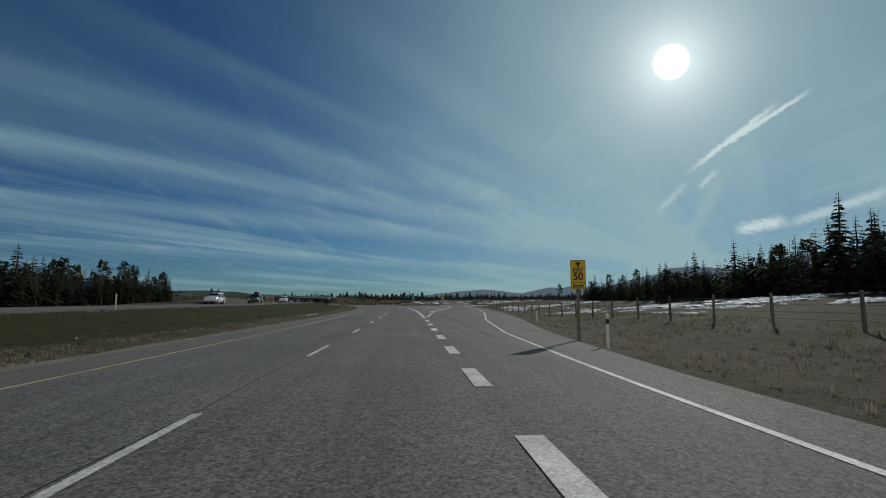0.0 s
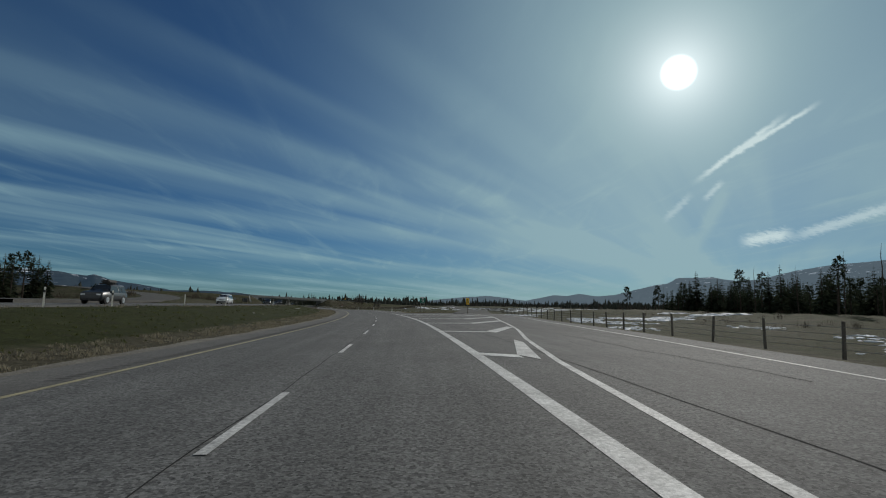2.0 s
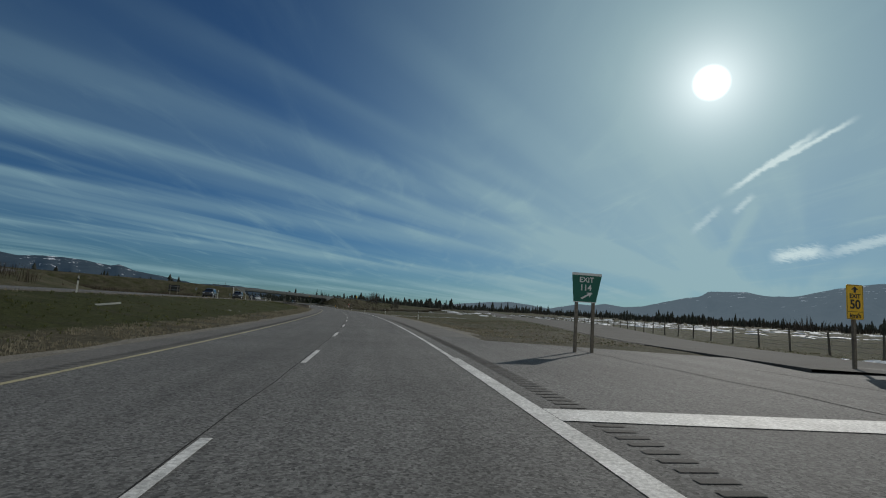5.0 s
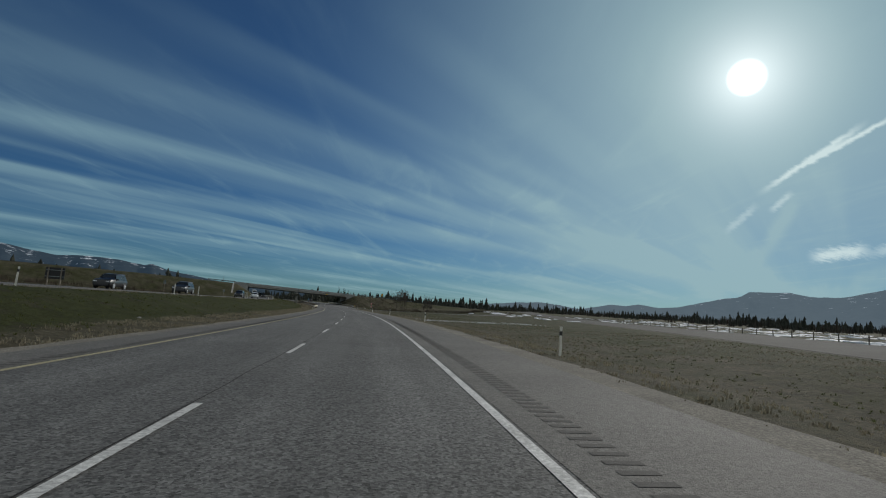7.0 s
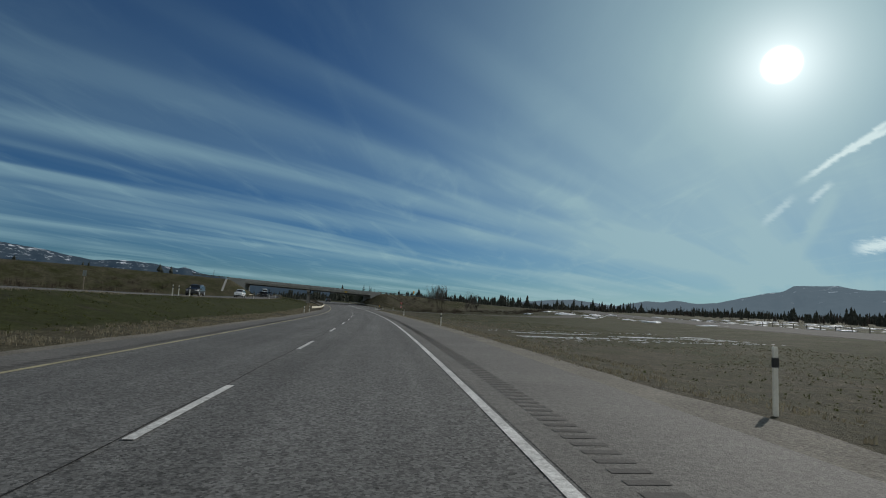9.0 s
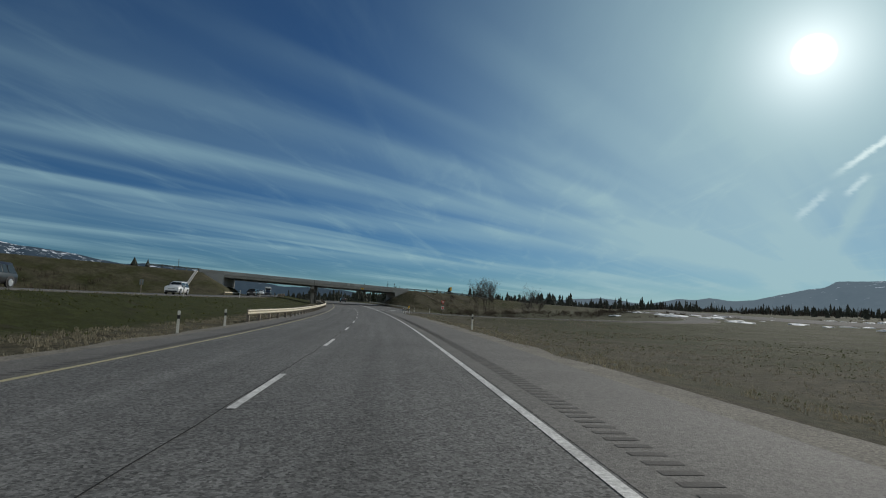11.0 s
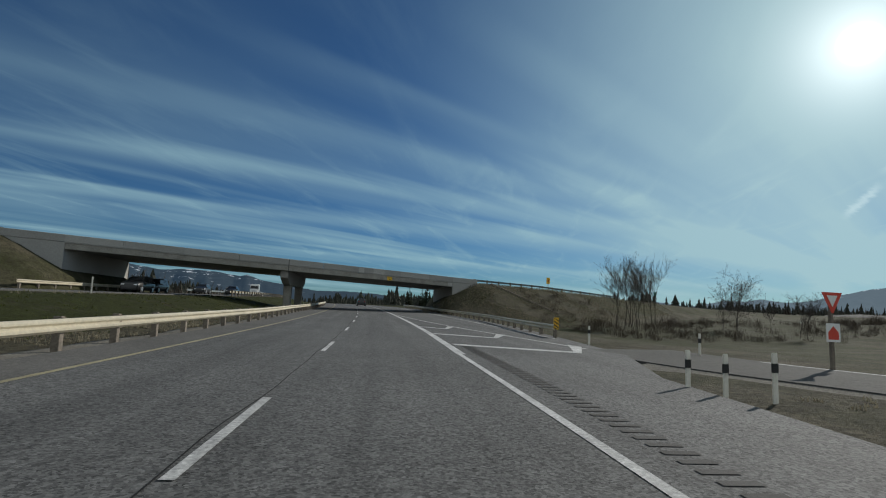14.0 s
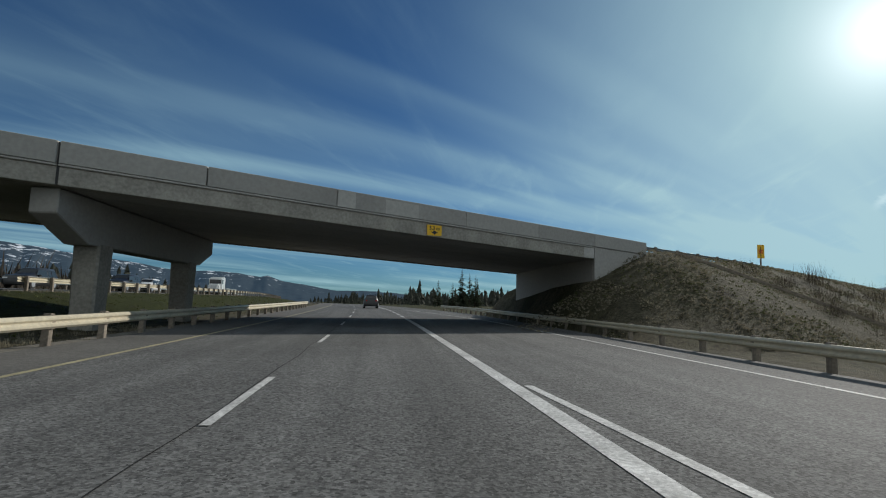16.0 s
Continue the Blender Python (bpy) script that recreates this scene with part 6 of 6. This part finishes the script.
lumps("snow_patches", snow_spots(750, (35, 150), (20, 32), (0.08, 0.34), 51, 0.14), "thawing patches of old snow before the wood", "snow", 1, SNOW, 0.30, rough=0.55)
lumps("snow_patches", snow_spots(300, (22, 72), (29, 37), (0.25, 0.9), 55, -0.05), "ragged bank of old snow below the wood", "snow", 8, SNOW, 0.30, rough=0.6)
lumps("snow_patches", snow_spots(420, (26, 130), (33, 46), (0.2, 0.8), 52, 0.12), "thawing patches of old snow at the forest's edge", "snow", 2, SNOW, 0.22, rough=0.55)
def snow_streaks(n, s_mid, s_wide, d_rng, r_rng, seed):
    """Places in ragged streaks that lie across the walk, thinning out on both sides."""
    rnd, out = random.Random(seed), []
    while len(out) < n:
        s, d = rnd.gauss(s_mid, s_wide), rnd.uniform(*d_rng)
        if noise.fractal((s * 0.5, d * 0.09, seed), 1.0, 2.0, 3) < 0.22 + 0.10 * rnd.random():
            continue
        out.append((stand(s, d), rnd.uniform(*r_rng)))
    return out


lumps("snow_patches", snow_streaks(1100, 273, 3.6, (12, 33), (0.03, 0.13), 53), "thin streaks of old snow on the flat grass", "snow", 3, SNOW, 0.22, rough=0.6, stretch=1.3)
lumps("snow_patches", snow_spots(520, (190, 420), (62, 190), (0.5, 1.9), 54, 0.12), "bright patches of old snow on the plain", "snow", 4, SNOW, 0.16, rough=0.5)
rocks = [(stand(58.9 + 0.9 * random.Random(i).gauss(0, 1), -10.5 + 0.55 * random.Random(i + 99).gauss(0, 1)), random.Random(i + 7).uniform(0.04, 0.13)) for i in range(60)]
lumps("drain_stones", rocks, "heap of broken stones at the median drain", "stones", 5, STONE, 0.8)
litter = [(stand(s, d), r) for s, d, r in ((22, -12.5, 0.09), (25, -13, 0.05), (31, -11, 0.05), (110, -15, 0.12), (112, -14.4, 0.08), (141, -12, 0.1), (182, -13.5, 0.12), (184, -12.9, 0.1), (207, -12, 0.09), (209, -11, 0.07))]
lumps("stray_stones", litter, "stray pale stones in the median grass", "stones", 6, STONE, 0.8)
p = stand(59.6, -10.0)
t = tagged(empty("culvert_pipe", Matrix.Translation(p + Vector((0, 0, 0.14))) @ Euler((radians(96), 0, radians(heading(58) - 62))).to_matrix().to_4x4()), "pale culvert pipe among the drain stones", "pipe")
bm = bmesh.new()
n = 16
rings = [[bm.verts.new((r * math.cos(a * math.tau / n), r * math.sin(a * math.tau / n), z)) for a in range(n)] for r, z in ((0.10, -0.65), (0.10, 0.65), (0.08, 0.65), (0.08, -0.65))]
for i in range(4):
    a, b = rings[i], rings[(i + 1) % 4]
    for k in range(n):
        bm.faces.new((a[k], a[(k + 1) % n], b[(k + 1) % n], b[k]))
bmesh.ops.recalc_face_normals(bm, faces=bm.faces)
part("barrel", bm, PLASTIC, t)

# ---------------------------------------------------------------- vehicles
# side shapes: stations from the front (y along the car, height of the top, half width at the top, half width at the belt, underside)
SHAPES = {
    "suv": [(2.33, 0.66, 0.66, 0.76, 0.36), (2.28, 0.94, 0.76, 0.86, 0.28), (2.08, 1.06, 0.80, 0.91, 0.26), (1.10, 1.15, 0.82, 0.94, 0.26), (0.95, 1.18, 0.80, 0.94, 0.26), (0.25, 1.71, 0.66, 0.94, 0.26),
            (-0.6, 1.78, 0.67, 0.95, 0.26), (-1.90, 1.75, 0.66, 0.94, 0.26), (-2.20, 1.28, 0.73, 0.92, 0.28), (-2.32, 1.02, 0.75, 0.88, 0.32), (-2.36, 0.62, 0.73, 0.83, 0.38)],
    "van": [(2.50, 0.60, 0.70, 0.80, 0.30), (2.45, 0.86, 0.78, 0.90, 0.24), (2.15, 1.00, 0.80, 0.95, 0.22), (1.55, 1.13, 0.80, 0.97, 0.22), (1.45, 1.17, 0.79, 0.97, 0.22), (0.55, 1.66, 0.66, 0.97, 0.22),
            (-0.6, 1.75, 0.68, 0.98, 0.22), (-2.15, 1.72, 0.68, 0.97, 0.22), (-2.45, 1.25, 0.76, 0.95, 0.24), (-2.55, 0.95, 0.78, 0.92, 0.28), (-2.57, 0.55, 0.76, 0.86, 0.34)],
}


def build_car(shape, paint, label, roof_box=False, wide=1.0):
    st = SHAPES[shape]
    t = tagged(empty("car"), label, "car")
    # body: rings of eight points round each station
    bm = bmesh.new()
    rings = []
    for y, top, wt, wb, under in st:
        belt = min(top - 0.02, 0.92)
        ring = [(wt * 0.9, top), (wt, top - 0.03), (wb, belt), (wb * 0.985, 0.55), (wb * 0.93, under), (-wb * 0.93, under), (-wb * 0.985, 0.55), (-wb, belt), (-wt, top - 0.03), (-wt * 0.9, top)]
        rings.append([bm.verts.new((x, y, z)) for x, z in ring])
    n = 10
    for a, b in zip(rings, rings[1:]):
        for i in range(n):
            j = (i + 1) % n
            bm.faces.new((a[i], a[j], b[j], b[i]))
    bm.faces.new(rings[0]), bm.faces.new(list(reversed(rings[-1])))
    bmesh.ops.recalc_face_normals(bm, faces=bm.faces)
    bmesh.ops.bevel(bm, geom=[e for e in bm.edges if e.calc_face_angle(0) > 0.5], offset=0.025, segments=2, affect="EDGES")
    for f in bm.faces:
        f.smooth = True
    body = part("body", bm, paint, t)

    def glass(name, pts, lift):
        bm = bmesh.new()
        vs = [Vector(p) for p in pts]
        nrm = (vs[1] - vs[0]).cross(vs[2] - vs[0]).normalized()
        c = sum(vs, Vector()) / len(vs)
        if nrm.dot(c - Vector((0, 0, 1.1))) < 0:
            nrm = -nrm
        a = [bm.verts.new(v + nrm * lift) for v in vs]
        b = [bm.verts.new(v - nrm * 0.02) for v in vs]
        bm.faces.new(a), bm.faces.new(list(reversed(b)))
        for i in range(len(vs)):
            j = (i + 1) % len(vs)
            bm.faces.new((a[j], a[i], b[i], b[j]))
        bmesh.ops.recalc_face_normals(bm, faces=bm.faces)
        return part(name, bm, GLASS_DARK, body)

    c, r = st[4], st[5]
    glass("windscreen", [(-c[2] * 0.95, c[0] - 0.03, c[1] + 0.0), (c[2] * 0.95, c[0] - 0.03, c[1]), (r[2] * 0.88, r[0] + 0.08, r[1] - 0.05), (-r[2] * 0.88, r[0] + 0.08, r[1] - 0.05)], 0.012)
    e, g = st[7], st[8]
    glass("rear_window", [(-e[2] * 0.86, e[0] - 0.07, e[1] - 0.08), (e[2] * 0.86, e[0] - 0.07, e[1] - 0.08), (g[2] * 0.92, g[0] + 0.05, g[1] + 0.05), (-g[2] * 0.92, g[0] + 0.05, g[1] + 0.05)], 0.014)
    y0, y1, y2 = r[0], (r[0] + e[0]) / 2 + 0.15, e[0]
    for sx in (-1, 1):
        wt, wb = st[6][2], st[6][3]

        def at_h(z):
            k = (z - 0.92) / (st[6][1] - 0.03 - 0.92)
            return sx * (wb + (wt - wb) * k)
        for name, ya, yb, lead in (("side_window", y0 + 0.30, y1 + 0.04, 0.42), ("side_window", y1 - 0.04, y2 + 0.72, 0.0), ("side_window", y2 + 0.64, y2 + 0.02, 0.0)):
            tail = -0.18 if yb < y2 + 0.1 else 0.0
            glass(name, [(at_h(1.02), ya + lead, 1.02), (at_h(1.02), yb + tail, 1.02), (at_h(1.59), yb + 0.04, 1.59), (at_h(1.59), ya - 0.02, 1.59)], 0.012)
    # lamps, grille and bumpers
    f, b = st[1], st[9]
    for sx in (-1, 1):
        for name, y, z, mt, w in (("headlight", f[0] - 0.07, 0.80, LAMP_GLASS, 0.20), ("tail_light", b[0] + 0.05, 0.98, TAIL_RED, 0.12)):
            bm = bmesh.new()
            box(bm, sx * 0.62 - w, sx * 0.62 + w, y - 0.08, y + 0.10, z - 0.08, z + 0.10)
            bmesh.ops.bevel(bm, geom=list(bm.edges), offset=0.03, segments=2, affect="EDGES")
            part(name, bm, mt, body)
        bm = bmesh.new()
        box(bm, sx * 1.0 - 0.10, sx * 1.0 + 0.10, c[0] - 0.40, c[0] - 0.22, 1.02, 1.17)
        bmesh.ops.bevel(bm, geom=list(bm.edges), offset=0.03, segments=2, affect="EDGES")
        part("wing_mirror", bm, paint, body)
    for name, y0b, y1b, z0, z1, w in (("grille", f[0] - 0.08, f[0] + 0.035, 0.60, 0.80, 0.42), ("front_bumper", f[0] - 0.02, st[0][0] + 0.03, 0.30, 0.50, 0.72), ("rear_bumper", b[0] - 0.08, b[0] + 0.05, 0.36, 0.58, 0.78)):
        bm = bmesh.new()
        box(bm, -w, w, y0b, y1b, z0, z1)
        bmesh.ops.bevel(bm, geom=list(bm.edges), offset=0.02, segments=1, affect="EDGES")
        part(name, bm, TRIM, body)
    # wheels in dark arches
    for y in (st[0][0] - 0.92, st[-1][0] + 0.88):
        for sx in (-1, 1):
            bm = bmesh.new()
            bmesh.ops.create_cone(bm, cap_ends=True, segments=20, radius1=0.44, radius2=0.44, depth=0.06, matrix=Matrix.Translation((sx * 0.915, y, 0.40)) @ Matrix.Rotation(math.pi / 2, 4, "Y"))
            part("wheel_arch", bm, TRIM, body)
            w = empty("wheel", Matrix.Translation((sx * 0.86, y, 0.375)))
            w.parent = t
            bm = bmesh.new()
            bmesh.ops.create_cone(bm, cap_ends=True, segments=24, radius1=0.375, radius2=0.375, depth=0.22, matrix=Matrix.Rotation(math.pi / 2, 4, "Y"))
            bmesh.ops.bevel(bm, geom=[e for e in bm.edges if len(e.link_faces) == 2 and e.calc_face_angle(0) > 1], offset=0.04, segments=2, affect="EDGES")
            part("tyre", bm, RUBBER, w)
            bm = bmesh.new()
            bmesh.ops.create_cone(bm, cap_ends=True, segments=20, radius1=0.26, radius2=0.23, depth=0.03, matrix=Matrix.Translation((sx * 0.115, 0, 0)) @ Matrix.Rotation(math.pi / 2 * sx, 4, "Y"))
            for k in range(5):
                a = k * math.tau / 5
                box(bm, -0.01, 0.025, -0.03, 0.03, 0.02, 0.24, Matrix.Translation((sx * 0.13, 0, 0)) @ Matrix.Rotation(a, 4, "X"))
            part("rim", bm, ALLOY, w, "bright alloy rim")
    if roof_box:
        bm = bmesh.new()
        box(bm, -0.40, 0.30, -1.35, 0.25, 1.85, 2.17)
        bmesh.ops.bevel(bm, geom=list(bm.edges), offset=0.10, segments=2, affect="EDGES")
        part("roof_box", bm, TRIM, t, "black roof box")
        for y in (-1.0, -0.1):
            bm = bmesh.new()
            box(bm, -0.6, 0.6, y - 0.03, y + 0.03, 1.76, 1.86)
            part("roof_bar", bm, TRIM, t)
    return t


def park(ob, s, d, z, back=True):
    ob.matrix_basis = Matrix.Translation(at(s, d, z)) @ Matrix.Rotation(radians(heading(s) + (180 if back else 0)), 4, "Z")
    return ob


dark = build_car("suv", PAINT_BLACK, "black sport utility car on the oncoming lanes")
pale = build_car("suv", PAINT_WHITE, "white sport utility car on the oncoming lanes")
grey = build_car("suv", PAINT_GREY, "dark grey sport utility car on the oncoming lanes")
van = build_car("van", PAINT_WHITE, "white minivan on the oncoming lanes")
boxed = build_car("suv", PAINT_GREY, "dark grey estate car with a black roof box", roof_box=True)
lead = build_car("suv", PAINT_BLACK, "black sport utility car ahead on the highway")
park(van, 151.3, -27.6, opposite_z(151))
park(boxed, 101, -26.0, opposite_z(101))
park(pale, 84, -28.2, opposite_z(84))
park(dark, 242, -28.3, opposite_z(242))
park(grey, 258, -25.0, opposite_z(258))
park(lead, 476, 0.2, 0.0, False)
for src, s, d in ((dark, 316, -26.4), (dark, 414, -25.3), (grey, 422, -26.4), (pale, 353.2, -25.9), (grey, 452, -28.5), (dark, 462, -25.4), (pale, 478, -28.6)):
    h = radians(heading(s) + 180)
    copy_thing(src, Matrix.Translation(at(s, d, opposite_z(s))) @ Matrix.Rotation(h, 4, "Z"))


def build_truck(s, d):
    t = tagged(empty("truck"), "white cab truck with a flat grey trailer on the oncoming lanes", "truck")
    def block(name, mat, x0, x1, y0, y1, z0, z1, bev=0.06, parent=None):
        bm = bmesh.new()
        box(bm, x0, x1, y0, y1, z0, z1)
        bmesh.ops.bevel(bm, geom=list(bm.edges), offset=bev, segments=2, affect="EDGES")
        return part(name, bm, mat, parent or t)
    cab = block("cab", PAINT_WHITE, -1.15, 1.15, 0.2, 2.2, 0.9, 3.2, 0.18)
    block("bonnet", PAINT_WHITE, -0.95, 0.95, 2.0, 3.7, 0.8, 1.9, 0.2)
    block("windscreen", GLASS_DARK, -1.0, 1.0, 2.14, 2.22, 2.05, 2.85, 0.02, cab)
    for sx in (-1, 1):
        block("side_window", GLASS_DARK, sx * 1.14 - 0.03, sx * 1.14 + 0.03, 0.9, 1.9, 2.05, 2.8, 0.01, cab)
        block("headlight", LAMP_GLASS, sx * 0.75 - 0.15, sx * 0.75 + 0.15, 3.62, 3.74, 1.05, 1.3, 0.02)
    block("grille", ALLOY, -0.5, 0.5, 3.66, 3.74, 0.9, 1.7, 0.02)
    block("front_bumper", ALLOY, -1.1, 1.1, 3.6, 3.85, 0.45, 0.8, 0.04)
    block("sleeper", PAINT_WHITE, -1.15, 1.15, -1.2, 0.2, 0.9, 3.4, 0.15)
    block("frame", TRIM, -0.5, 0.5, -13, 3.4, 0.7, 0.95, 0.02)
    block("flatbed", SIGN_BACK, -1.25, 1.25, -13.2, -1.9, 1.1, 1.35, 0.03)
    for y in (2.7, -2.4, -3.7, -11.0, -12.2):
        for sx in (-1, 1):
            w = empty("wheel", Matrix.Translation((sx * 1.0, y, 0.5)))
            w.parent = t
            bm = bmesh.new()
            bmesh.ops.create_cone(bm, cap_ends=True, segments=20, radius1=0.5, radius2=0.5, depth=0.35, matrix=Matrix.Rotation(math.pi / 2, 4, "Y"))
            part("tyre", bm, RUBBER, w)
            bm = bmesh.new()
            bmesh.ops.create_cone(bm, cap_ends=True, segments=16, radius1=0.28, radius2=0.22, depth=0.06, matrix=Matrix.Translation((sx * 0.18, 0, 0)) @ Matrix.Rotation(math.pi / 2 * sx, 4, "Y"))
            part("rim", bm, ALLOY, w)
    return park(t, s, d, opposite_z(s))


build_truck(512, -27.4)
